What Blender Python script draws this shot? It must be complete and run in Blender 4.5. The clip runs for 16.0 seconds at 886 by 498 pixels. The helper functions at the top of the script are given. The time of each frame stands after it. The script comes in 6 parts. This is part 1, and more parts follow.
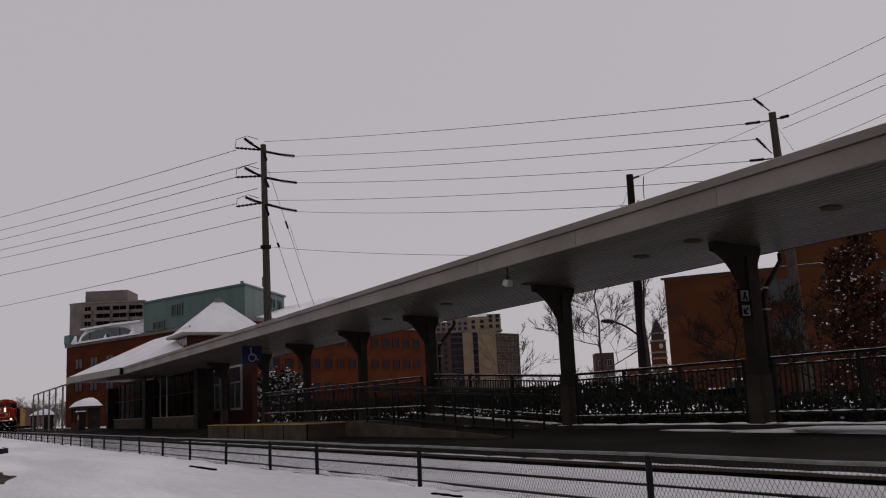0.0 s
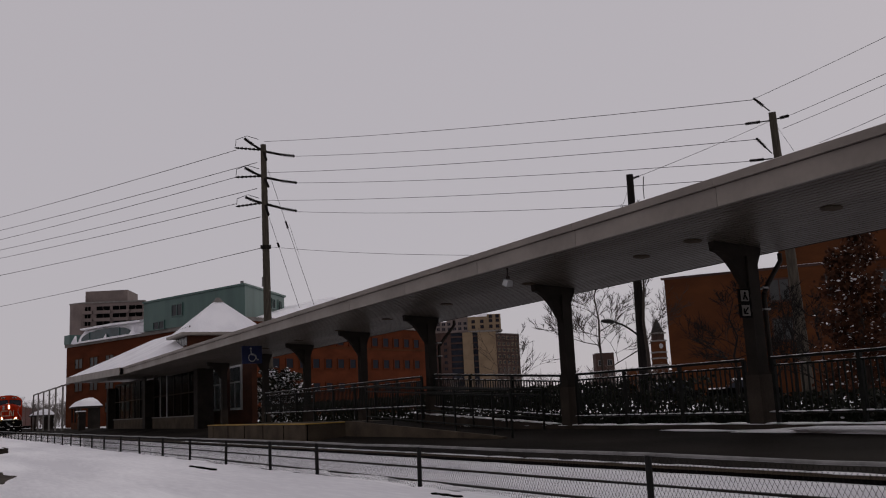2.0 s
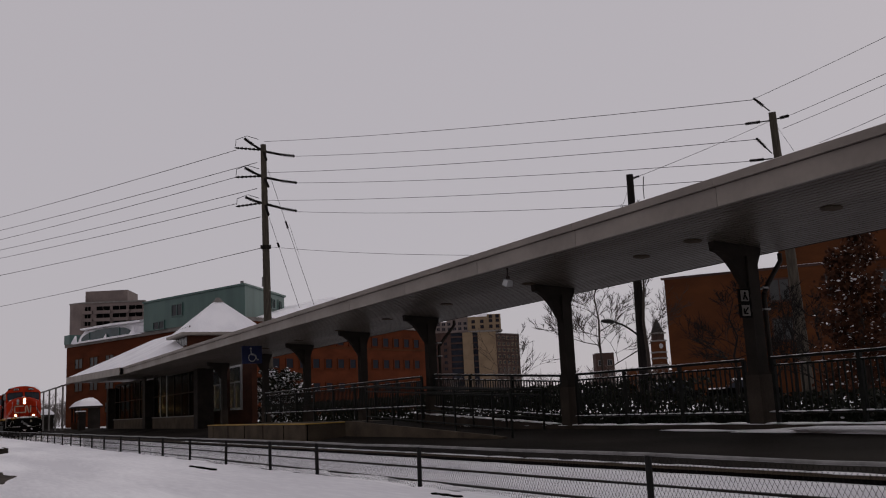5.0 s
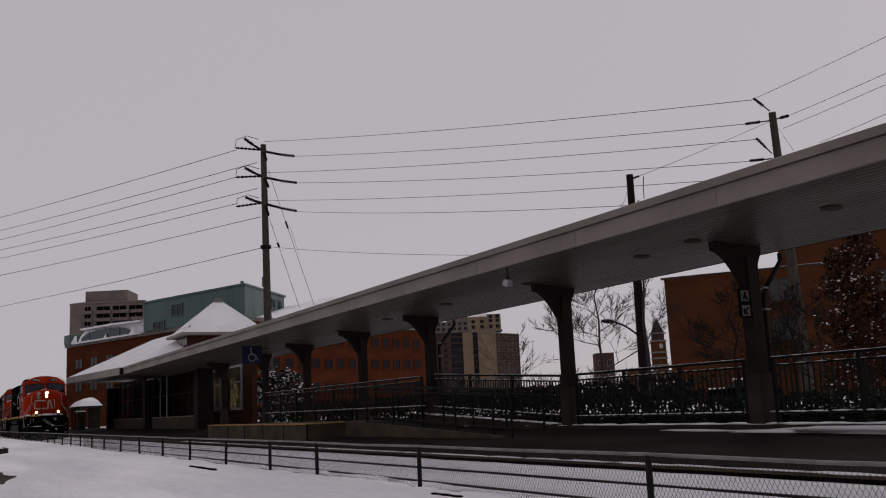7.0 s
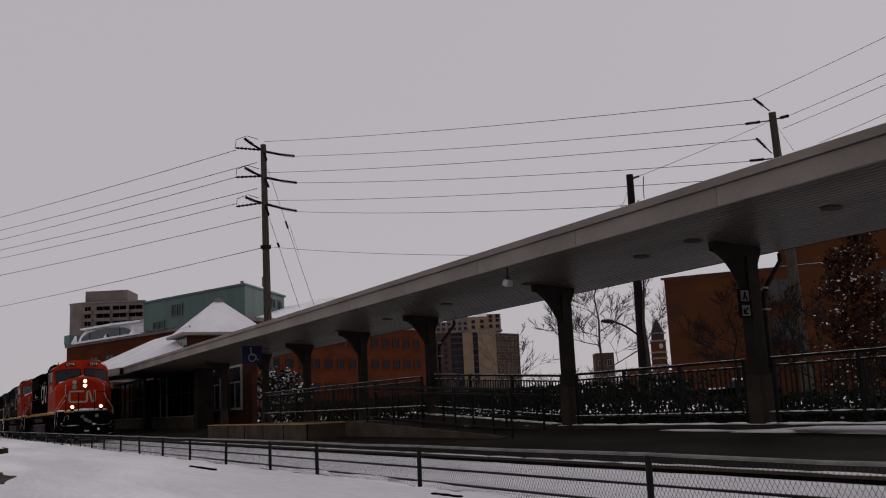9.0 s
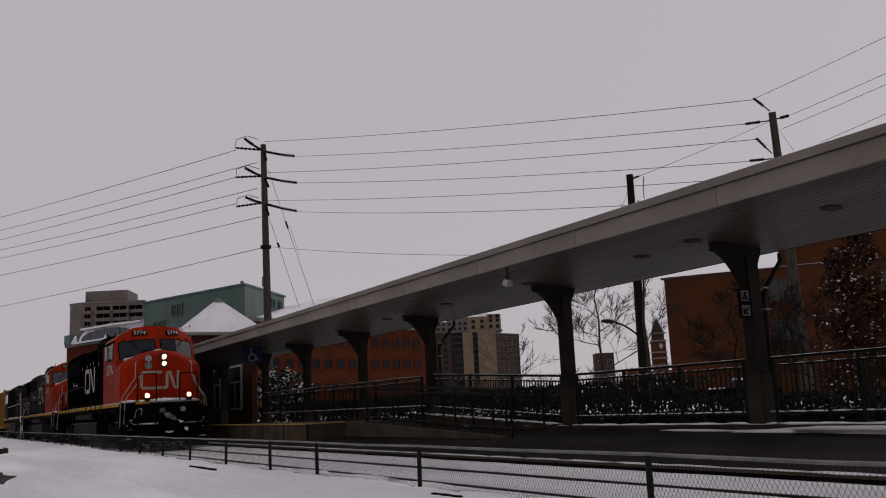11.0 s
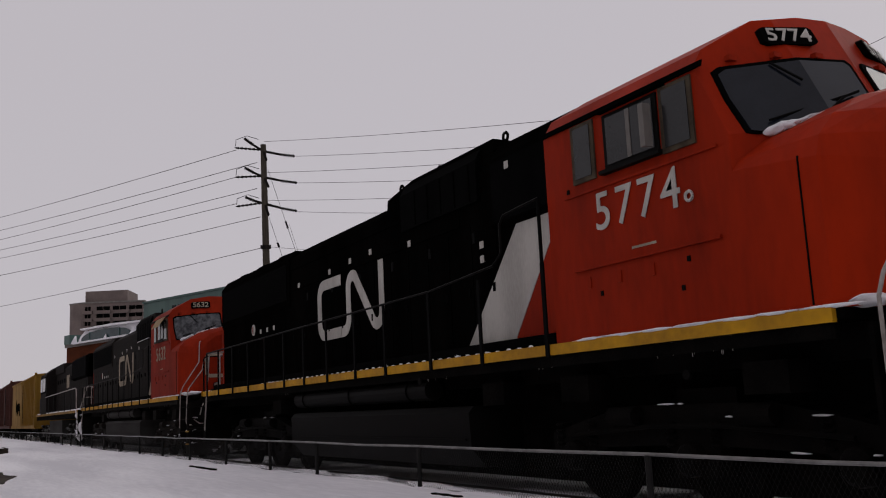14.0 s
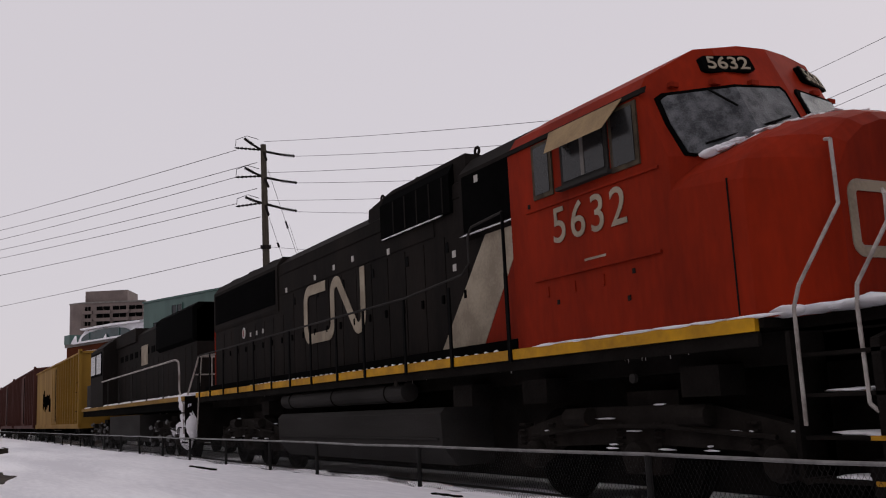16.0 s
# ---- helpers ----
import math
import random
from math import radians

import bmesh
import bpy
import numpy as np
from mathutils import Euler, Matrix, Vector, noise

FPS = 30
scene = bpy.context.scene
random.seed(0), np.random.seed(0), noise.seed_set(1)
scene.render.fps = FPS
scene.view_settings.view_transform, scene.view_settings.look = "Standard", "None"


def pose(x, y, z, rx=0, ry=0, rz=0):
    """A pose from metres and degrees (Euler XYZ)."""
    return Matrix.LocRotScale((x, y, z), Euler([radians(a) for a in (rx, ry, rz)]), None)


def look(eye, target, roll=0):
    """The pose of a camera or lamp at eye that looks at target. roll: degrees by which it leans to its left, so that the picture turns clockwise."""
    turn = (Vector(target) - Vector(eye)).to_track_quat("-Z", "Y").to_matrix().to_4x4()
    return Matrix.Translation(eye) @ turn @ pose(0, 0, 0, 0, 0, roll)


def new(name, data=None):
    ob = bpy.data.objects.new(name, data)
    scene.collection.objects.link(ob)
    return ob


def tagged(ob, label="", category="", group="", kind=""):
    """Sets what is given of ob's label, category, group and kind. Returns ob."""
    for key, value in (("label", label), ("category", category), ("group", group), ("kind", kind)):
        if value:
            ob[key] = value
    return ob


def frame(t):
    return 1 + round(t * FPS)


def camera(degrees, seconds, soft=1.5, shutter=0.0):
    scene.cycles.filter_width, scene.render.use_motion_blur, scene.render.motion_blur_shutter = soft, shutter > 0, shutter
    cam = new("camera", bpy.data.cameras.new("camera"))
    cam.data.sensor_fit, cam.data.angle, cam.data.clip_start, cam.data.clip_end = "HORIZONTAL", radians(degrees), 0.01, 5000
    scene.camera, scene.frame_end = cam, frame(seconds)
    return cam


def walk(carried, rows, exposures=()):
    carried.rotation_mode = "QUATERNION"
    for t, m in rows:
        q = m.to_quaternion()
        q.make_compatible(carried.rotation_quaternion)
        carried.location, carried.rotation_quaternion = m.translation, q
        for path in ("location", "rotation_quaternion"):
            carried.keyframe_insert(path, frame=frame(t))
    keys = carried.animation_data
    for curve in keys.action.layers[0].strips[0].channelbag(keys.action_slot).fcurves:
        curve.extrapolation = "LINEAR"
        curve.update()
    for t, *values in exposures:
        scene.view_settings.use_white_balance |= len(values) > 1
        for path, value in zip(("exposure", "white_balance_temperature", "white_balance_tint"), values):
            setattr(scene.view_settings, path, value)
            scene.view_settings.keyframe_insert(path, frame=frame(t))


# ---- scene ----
cam = camera(51.0, 16.0, soft=1.1)
EYE = (0.0, 0.0, 1.167)
AIM = (-0.86296, 0.47786, 0.16449)
VIEW = look(EYE, tuple(e + 50 * a for e, a in zip(EYE, AIM)), -2.786)
walk(cam, [(0.0, VIEW), (16.0, VIEW)],
     [(0.0, 0.0), (12.5, 0.0), (13.3, 0.03), (13.8, 0.12), (14.5, 0.3), (15.3, 0.42), (16.0, 0.5)])

# ---- light: an even overcast sky with a faint, broad sun behind the station ----
world = bpy.data.worlds.new("overcast")
scene.world = world
world.use_nodes = True
wt = world.node_tree
bg = wt.nodes["Background"]
sky = wt.nodes.new("ShaderNodeTexSky")
sky.sky_type, sky.sun_disc, sky.sun_elevation, sky.sun_rotation = "NISHITA", False, radians(28), radians(-20)
cloud = wt.nodes.new("ShaderNodeMix")
cloud.data_type = "RGBA"
cloud.inputs[0].default_value = 0.97
wt.links.new(sky.outputs[0], cloud.inputs[6])
cloud.inputs[7].default_value = (4.6, 4.3, 4.6, 1)
wt.links.new(cloud.outputs[2], bg.inputs[0])
bg.inputs[1].default_value = 0.1
sun = new("sun", bpy.data.lights.new("sun", "SUN"))
sun.data.energy, sun.data.angle, sun.data.color = 0.5, radians(40), (1, 0.95, 0.9)
sun.matrix_world = look((-20, 55, 35), (0, 0, 0))


# ---- materials ----
def mat(name, col, col2=None, rough=0.6, metal=0.0, scale=2.0, fine=30.0, bump=0.1, spec=0.5, stretch=(1, 1, 1), amount=0.5):
    """A surface of two colours in patches and grain, with fine relief."""
    m = bpy.data.materials.new(name)
    m.use_nodes = True
    t = m.node_tree
    b = t.nodes["Principled BSDF"]
    co = t.nodes.new("ShaderNodeTexCoord")
    mp = t.nodes.new("ShaderNodeMapping")
    mp.inputs["Scale"].default_value = stretch
    t.links.new(co.outputs["Object"], mp.inputs[0])
    n1, n2 = t.nodes.new("ShaderNodeTexNoise"), t.nodes.new("ShaderNodeTexNoise")
    for n, s in ((n1, scale), (n2, fine)):
        n.inputs["Scale"].default_value, n.inputs["Detail"].default_value = s, 5
        t.links.new(mp.outputs[0], n.inputs["Vector"])
    add = t.nodes.new("ShaderNodeMath")
    add.operation = "MULTIPLY_ADD"
    add.inputs[1].default_value = 0.35
    t.links.new(n2.outputs[0], add.inputs[0])
    t.links.new(n1.outputs[0], add.inputs[2])
    ramp = t.nodes.new("ShaderNodeValToRGB")
    c2 = col2 or tuple(c * 0.7 for c in col)
    ramp.color_ramp.elements[0].position, ramp.color_ramp.elements[1].position = 0.68 - amount * 0.3, 0.68 + amount * 0.3
    ramp.color_ramp.elements[0].color, ramp.color_ramp.elements[1].color = (*col, 1), (*c2, 1)
    t.links.new(add.outputs[0], ramp.inputs[0])
    t.links.new(ramp.outputs[0], b.inputs["Base Color"])
    rr = t.nodes.new("ShaderNodeMapRange")
    rr.inputs[3].default_value, rr.inputs[4].default_value = max(0.03, rough - 0.12), min(1, rough + 0.12)
    t.links.new(n1.outputs[0], rr.inputs[0])
    t.links.new(rr.outputs[0], b.inputs["Roughness"])
    b.inputs["Metallic"].default_value = metal
    b.inputs["Specular IOR Level"].default_value = spec
    if bump:
        bp = t.nodes.new("ShaderNodeBump")
        bp.inputs["Strength"].default_value, bp.inputs["Distance"].default_value = bump, 0.02
        t.links.new(n2.outputs[0], bp.inputs["Height"])
        t.links.new(bp.outputs[0], b.inputs["Normal"])
    return m


def glow(name, col, power, base=0.8):
    m = bpy.data.materials.new(name)
    m.use_nodes = True
    b = m.node_tree.nodes["Principled BSDF"]
    b.inputs["Base Color"].default_value = (base, base, base, 1)
    b.inputs["Emission Color"].default_value, b.inputs["Emission Strength"].default_value = (*col, 1), power
    return m


SNOW = mat("snow", (0.86, 0.85, 0.87), (0.74, 0.73, 0.76), 0.8, scale=0.6, fine=14, bump=0.5, spec=0.2)
PACKED = mat("packed_snow", (0.85, 0.84, 0.86), (0.66, 0.65, 0.68), 0.75, scale=0.5, fine=10, bump=0.5, spec=0.2, stretch=(0.25, 1.6, 1))
STEEL = mat("rail_steel", (0.012, 0.011, 0.01), (0.025, 0.018, 0.014), 0.5, 0.3, spec=0.15)
ASPHALT = mat("wet_asphalt", (0.026, 0.0222, 0.019), (0.012, 0.0103, 0.009), 0.72, scale=0.5, fine=60, bump=0.25, spec=0.008, stretch=(0.4, 1, 1))
CONCRETE = mat("concrete", (0.1, 0.076, 0.052), (0.042, 0.033, 0.024), 0.9, scale=1.2, fine=25, bump=0.3, spec=0.1, amount=0.85)
CONCRETE_DARK = mat("weathered_concrete", (0.06, 0.048, 0.038), (0.026, 0.0215, 0.018), 0.9, scale=1.5, fine=25, bump=0.3, spec=0.05, amount=0.8)
GALV = mat("galvanised_pipe", (0.2, 0.195, 0.19), (0.12, 0.118, 0.115), 0.5, 0.6, scale=5, bump=0.1)
GALV_DARK = mat("dull_galvanised", (0.016, 0.0155, 0.015), (0.01, 0.0097, 0.0095), 0.6, 0.2, scale=5, bump=0.1, spec=0.12)
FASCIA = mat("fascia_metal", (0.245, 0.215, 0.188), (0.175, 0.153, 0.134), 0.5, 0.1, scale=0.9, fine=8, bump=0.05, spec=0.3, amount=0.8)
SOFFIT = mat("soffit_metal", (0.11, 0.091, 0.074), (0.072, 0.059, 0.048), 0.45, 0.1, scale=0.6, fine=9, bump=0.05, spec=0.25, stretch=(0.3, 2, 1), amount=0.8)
POSTPAINT = mat("dark_post_paint", (0.034, 0.0285, 0.024), (0.018, 0.0155, 0.0135), 0.7, scale=2, bump=0.15, spec=0.04, amount=0.8)
RAILPAINT = mat("dark_green_rail_paint", (0.0085, 0.0092, 0.007), (0.0045, 0.005, 0.004), 0.55, scale=6, bump=0.1, spec=0.12)
YELLOWEDGE = mat("yellow_tactile", (0.42, 0.26, 0.03), (0.22, 0.13, 0.03), 0.7, scale=2, bump=0.3)
FADEDRED = mat("faded_red_paint", (0.3, 0.0225, 0.0065), (0.115, 0.0125, 0.0062), 0.6, scale=0.9, fine=11, bump=0.08, spec=0.03, stretch=(1.5, 1.5, 0.35), amount=1.0)
RED = mat("red_paint", (0.37, 0.022, 0.0036), (0.175, 0.0125, 0.004), 0.5, scale=0.8, fine=9, bump=0.06, spec=0.04, stretch=(1.5, 1.5, 0.35), amount=0.9)
BLACK = mat("black_paint", (0.0014, 0.0013, 0.0012), (0.0036, 0.0033, 0.003), 0.5, scale=0.9, fine=12, bump=0.08, spec=0.0, stretch=(1.5, 1.5, 0.4), amount=0.8)
FADED = mat("faded_black_paint", (0.01, 0.009, 0.0084), (0.024, 0.0198, 0.0176), 0.65, scale=1.1, fine=14, bump=0.12, spec=0.01, stretch=(1.5, 1.5, 0.4), amount=0.9)
ROADDUST = mat("road_dust", (0.0165, 0.0142, 0.0126), (0.006, 0.0052, 0.0047), 0.9, scale=2.2, fine=26, bump=0.4, spec=0.02, amount=0.9)
DUSTYTANK = mat("dusty_tank_paint", (0.04, 0.0375, 0.0355), (0.022, 0.0205, 0.019), 0.7, scale=1.0, bump=0.15, spec=0.03, stretch=(0.4, 1, 2), amount=0.9)
DUSTYTRUCK = mat("dusty_truck_frame", (0.024, 0.0205, 0.018), (0.011, 0.009, 0.0078), 0.85, scale=3, fine=30, bump=0.4, spec=0.03, amount=0.9)
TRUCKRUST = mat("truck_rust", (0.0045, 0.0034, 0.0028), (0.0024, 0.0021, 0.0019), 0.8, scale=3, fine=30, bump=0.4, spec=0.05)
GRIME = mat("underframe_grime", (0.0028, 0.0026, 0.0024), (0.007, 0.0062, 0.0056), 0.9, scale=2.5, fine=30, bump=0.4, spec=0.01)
TANK = mat("tank_paint", (0.0038, 0.0036, 0.0034), (0.0068, 0.0063, 0.0059), 0.55, scale=1.2, bump=0.1, spec=0.035, stretch=(0.4, 1, 2), amount=0.8)
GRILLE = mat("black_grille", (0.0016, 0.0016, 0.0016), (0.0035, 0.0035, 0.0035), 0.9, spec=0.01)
WHITE = mat("white_paint", (0.5, 0.48, 0.44), (0.36, 0.34, 0.31), 0.55, scale=1.5, bump=0.06, spec=0.3, stretch=(1.5, 1.5, 0.4))
CREAM = mat("faded_white_paint", (0.37, 0.315, 0.235), (0.24, 0.2, 0.15), 0.7, scale=2, bump=0.06, spec=0.1)
STRIPE = mat("yellow_stripe", (0.6, 0.31, 0.012), (0.3, 0.15, 0.018), 0.6, scale=2.2, fine=14, bump=0.08, spec=0.12, amount=0.8)
GRABS = mat("white_handrail", (0.4, 0.37, 0.34), (0.22, 0.19, 0.17), 0.6, scale=6, spec=0.3)
AWNING = mat("tan_awning", (0.3, 0.2, 0.09), (0.2, 0.13, 0.06), 0.8, scale=3, bump=0.2)
RUBBER = mat("black_rubber", (0.003, 0.003, 0.003), (0.006, 0.006, 0.006), 0.8, spec=0.03)
WORNFRAME = mat("weathered_window_frame", (0.075, 0.058, 0.038), (0.035, 0.026, 0.018), 0.7, scale=6, bump=0.2, spec=0.1)
SIDEPANE = mat("grey_cab_window", (0.012, 0.012, 0.0125), (0.024, 0.0235, 0.024), 0.2, scale=2, bump=0, spec=0.3)
PANE = mat("dark_window_glass", (0.006, 0.0075, 0.012), (0.01, 0.012, 0.018), 0.12, scale=3, bump=0, spec=0.22)
FROST = mat("frosted_window_glass", (0.01, 0.012, 0.016), (0.1, 0.104, 0.112), 0.4, scale=7, fine=60, bump=0.25, spec=0.3, amount=0.5)
DIRTY = mat("dirty_snow", (0.24, 0.235, 0.235), (0.065, 0.063, 0.062), 0.85, scale=5, fine=30, bump=0.6, spec=0.1, amount=0.9)
GREENDISC = mat("green_disc", (0.02, 0.16, 0.08), None, 0.5)
LAMPGLASS = mat("unlit_lamp_glass", (0.35, 0.33, 0.3), (0.2, 0.19, 0.18), 0.15, scale=8, bump=0)
LIT = glow("lit_headlamp", (1.0, 0.66, 0.22), 150)
# warm glow of the slats added before each lens, for the view from aside
SLATGLOW = glow("lit_lamp_reflector", (1.0, 0.6, 0.17), 1.7, 0.01)
CARYELLOW = mat("yellow_car_paint", (0.29, 0.16, 0.018), (0.17, 0.09, 0.015), 0.7, scale=0.6, bump=0.1, spec=0.2, stretch=(1.5, 1.5, 0.4), amount=0.9)
CARBROWN = mat("oxide_car_paint", (0.09, 0.028, 0.02), (0.05, 0.02, 0.016), 0.75, scale=0.6, bump=0.1, spec=0.2, stretch=(1.5, 1.5, 0.4), amount=0.9)
BRICK = mat("red_brick", (0.098, 0.0265, 0.0105), (0.056, 0.016, 0.0068), 0.9, scale=0.35, fine=6, bump=0.2, spec=0.05, stretch=(1, 1, 2.5), amount=0.8)
STATIONBRICK = mat("station_brick", (0.05, 0.018, 0.0095), (0.032, 0.013, 0.008), 0.9, scale=0.8, fine=9, bump=0.2, spec=0.1, stretch=(1, 1, 2.5))
WINGBROWN = mat("umber_brick", (0.06, 0.036, 0.03), (0.04, 0.025, 0.021), 0.9, scale=0.3, fine=4, bump=0.1, spec=0.1)
BRICKDARK = mat("brown_brick", (0.082, 0.03, 0.0115), (0.048, 0.018, 0.0085), 0.9, scale=0.35, fine=6, bump=0.2, spec=0.05, stretch=(1, 1, 2.5), amount=0.8)
COPPER = mat("green_metal_cladding", (0.042, 0.092, 0.078), (0.032, 0.07, 0.061), 0.5, scale=0.3, fine=5, bump=0.05, stretch=(2, 2, 0.4))
TOWERWALL = mat("tower_concrete", (0.155, 0.12, 0.108), (0.115, 0.09, 0.082), 0.9, scale=0.2, fine=2, bump=0.1)
BEIGE = mat("beige_render", (0.2, 0.145, 0.092), (0.155, 0.112, 0.072), 0.9, scale=0.2, fine=2, bump=0.1, spec=0.1)
STONE = mat("grey_stone_trim", (0.17, 0.155, 0.14), (0.12, 0.11, 0.1), 0.85, scale=1, fine=8, bump=0.2)
FARGLASS = mat("window_glass_far", (0.01, 0.012, 0.014), (0.026, 0.03, 0.033), 0.25, scale=0.4, bump=0, spec=0.2)
GREYGLASS = mat("grey_window_glass", (0.028, 0.03, 0.03), (0.05, 0.05, 0.048), 0.3, scale=0.5, bump=0, spec=0.25)
NAVYGLASS = mat("navy_window_glass", (0.008, 0.0095, 0.0145), (0.018, 0.02, 0.027), 0.3, scale=0.3, bump=0, spec=0.06)
ARCHGLASS = mat("blue_green_glass", (0.03, 0.055, 0.06), (0.018, 0.032, 0.036), 0.2, scale=0.5, bump=0, spec=0.3)
POLEWOOD = mat("weathered_pole", (0.07, 0.06, 0.047), (0.04, 0.035, 0.028), 0.85, scale=2, fine=20, bump=0.3, stretch=(4, 4, 0.3), spec=0.05)
POLEDARK = mat("dark_pole", (0.015, 0.013, 0.0115), (0.009, 0.008, 0.0075), 0.85, scale=2, fine=20, bump=0.3, stretch=(4, 4, 0.3), spec=0.05)
WIRE = mat("weathered_wire", (0.12, 0.115, 0.115), None, 0.6, spec=0.2)
# paler than BARK: the haze of distance is put into the colour
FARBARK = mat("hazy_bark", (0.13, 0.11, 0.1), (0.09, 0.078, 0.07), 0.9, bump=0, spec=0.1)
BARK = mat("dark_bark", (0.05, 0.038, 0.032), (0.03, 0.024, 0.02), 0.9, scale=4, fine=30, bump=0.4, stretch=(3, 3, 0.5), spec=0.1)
LEAF = mat("rust_brown_leaves", (0.075, 0.031, 0.017), (0.03, 0.0135, 0.008), 0.8, scale=3, bump=0.1, spec=0.05)
NEEDLE = mat("dark_green_leaves", (0.01, 0.0145, 0.008), (0.017, 0.0155, 0.0095), 0.8, scale=3, bump=0.1, spec=0.1)
SIGNBLUE = mat("sign_blue", (0.012, 0.02, 0.075), (0.012, 0.018, 0.06), 0.5, spec=0.3)
SIGNWHITE = mat("sign_white", (0.32, 0.32, 0.32), (0.26, 0.26, 0.26), 0.5)


def pane_glass():
    m = bpy.data.materials.new("clear_glass")
    m.use_nodes = True
    t = m.node_tree
    t.nodes.remove(t.nodes["Principled BSDF"])
    gl, tr, mx = t.nodes.new("ShaderNodeBsdfGlossy"), t.nodes.new("ShaderNodeBsdfTransparent"), t.nodes.new("ShaderNodeMixShader")
    gl.inputs["Roughness"].default_value = 0.12
    tr.inputs[0].default_value = (0.5, 0.56, 0.55, 1)
    mx.inputs[0].default_value = 0.02
    t.links.new(tr.outputs[0], mx.inputs[1])
    t.links.new(gl.outputs[0], mx.inputs[2])
    t.links.new(mx.outputs[0], t.nodes["Material Output"].inputs[0])
    return m


GLASS = pane_glass()


# ---- mesh helpers ----
def part(name, bm, material, parent=None, label="", kind="", bevel=0.0, smooth=False):
    """Links a bmesh as one mesh object, under a thing or a part."""
    if bevel:
        edges = [e for e in bm.edges if len(e.link_faces) == 2 and e.calc_face_angle(0) > 0.5]
        bmesh.ops.bevel(bm, geom=edges, offset=bevel, segments=2, affect="EDGES", clamp_overlap=True)
    bmesh.ops.recalc_face_normals(bm, faces=bm.faces)
    me = bpy.data.meshes.new(name)
    bm.to_mesh(me)
    bm.free()
    me.materials.append(material)
    if smooth:
        for p in me.polygons:
            p.use_smooth = True
    ob = new(name, me)
    ob.parent = parent
    return tagged(ob, label, kind=kind)


def again(ob, m, parent=None):
    """Another piece on the same mesh."""
    o = bpy.data.objects.new(ob.name, ob.data)
    scene.collection.objects.link(o)
    o.parent = parent or ob.parent
    o.matrix_local = m
    return o


def thing(name, label, category, group="", kind="", at=(0, 0, 0)):
    e = new(name)
    e.location = at
    return tagged(e, label, category, group, kind)


def bx(bm, x0, x1, y0, y1, z0, z1):
    v = [bm.verts.new((x, y, z)) for x in (x0, x1) for y in (y0, y1) for z in (z0, z1)]
    for f in ((0, 1, 3, 2), (4, 6, 7, 5), (0, 4, 5, 1), (2, 3, 7, 6), (0, 2, 6, 4), (1, 5, 7, 3)):
        bm.faces.new([v[i] for i in f])
    return bm


def box(*a):
    return bx(bmesh.new(), *a)


def rd(bm, p, q, r, r2=None, seg=8):
    p, q = Vector(p), Vector(q)
    d = (q - p).normalized()
    u = d.orthogonal().normalized()
    w = d.cross(u)
    r2 = r if r2 is None else r2
    rows = [[bm.verts.new(c + (u * math.cos(2 * math.pi * k / seg) + w * math.sin(2 * math.pi * k / seg)) * s) for k in range(seg)] for c, s in ((p, r), (q, r2))]
    for k in range(seg):
        j = (k + 1) % seg
        bm.faces.new((rows[0][k], rows[0][j], rows[1][j], rows[1][k]))
    bm.faces.new(rows[0][::-1])
    bm.faces.new(rows[1])
    return bm


def rod(p, q, r, r2=None, seg=8):
    return rd(bmesh.new(), p, q, r, r2, seg)


def pipe(pts, r, seg=6, bm=None):
    bm = bm or bmesh.new()
    for a, b in zip(pts, pts[1:]):
        rd(bm, a, b, r, seg=seg)
    return bm


def loft(sections, bm=None, cap=True):
    """Closed loops of equal length, joined one after the other."""
    bm = bm or bmesh.new()
    rows = [[bm.verts.new(p) for p in s] for s in sections]
    n = len(rows[0])
    for a, b in zip(rows, rows[1:]):
        for i in range(n):
            bm.faces.new((a[i], a[(i + 1) % n], b[(i + 1) % n], b[i]))
    if cap:
        bm.faces.new(rows[0])
        bm.faces.new(rows[-1])
    return bm


def prism(profile, axis, lo, hi, bm=None):
    """A profile drawn along an axis: x takes (y, z), y takes (x, z), z takes (x, y)."""
    put = {"x": lambda s, p: (s, p[0], p[1]), "y": lambda s, p: (p[0], s, p[1]), "z": lambda s, p: (p[0], p[1], s)}[axis]
    return loft([[put(lo, p) for p in profile], [put(hi, p) for p in profile]], bm)


def lathe(profile, seg=20, bm=None):
    """(radius, y) turned about the y axis."""
    return loft([[(r * math.cos(2 * math.pi * k / seg), y, r * math.sin(2 * math.pi * k / seg)) for k in range(seg)] for r, y in profile], bm)


def ring(c, r, tube, axis="y", seg=14, bm=None):
    pts = []
    for k in range(seg + 1):
        a = 2 * math.pi * k / seg
        u, v = r * math.cos(a), r * math.sin(a)
        pts.append(Vector(c) + Vector({"y": (u, 0, v), "x": (0, u, v), "z": (u, v, 0)}[axis]))
    return pipe(pts, tube, 5, bm)


def shards(points, size, rng, flat=False):
    """Many small leaf faces round the given points."""
    vs, fs = [], []
    for p in points:
        u = Vector((rng.uniform(-1, 1), rng.uniform(-1, 1), 0.15 if flat else rng.uniform(-1, 1))).normalized()
        w = u.cross(Vector((rng.uniform(-1, 1), rng.uniform(-1, 1), rng.uniform(0.2, 1)))).normalized()
        s = size * rng.uniform(0.5, 1.3)
        c, n = Vector(p), len(vs)
        vs += [c - u * s, c + w * s * 0.6, c + u * s, c - w * s * 0.6]
        fs.append((n, n + 1, n + 2, n + 3))
    me = bpy.data.meshes.new("leaves")
    me.from_pydata([tuple(v) for v in vs], [], fs)
    return me


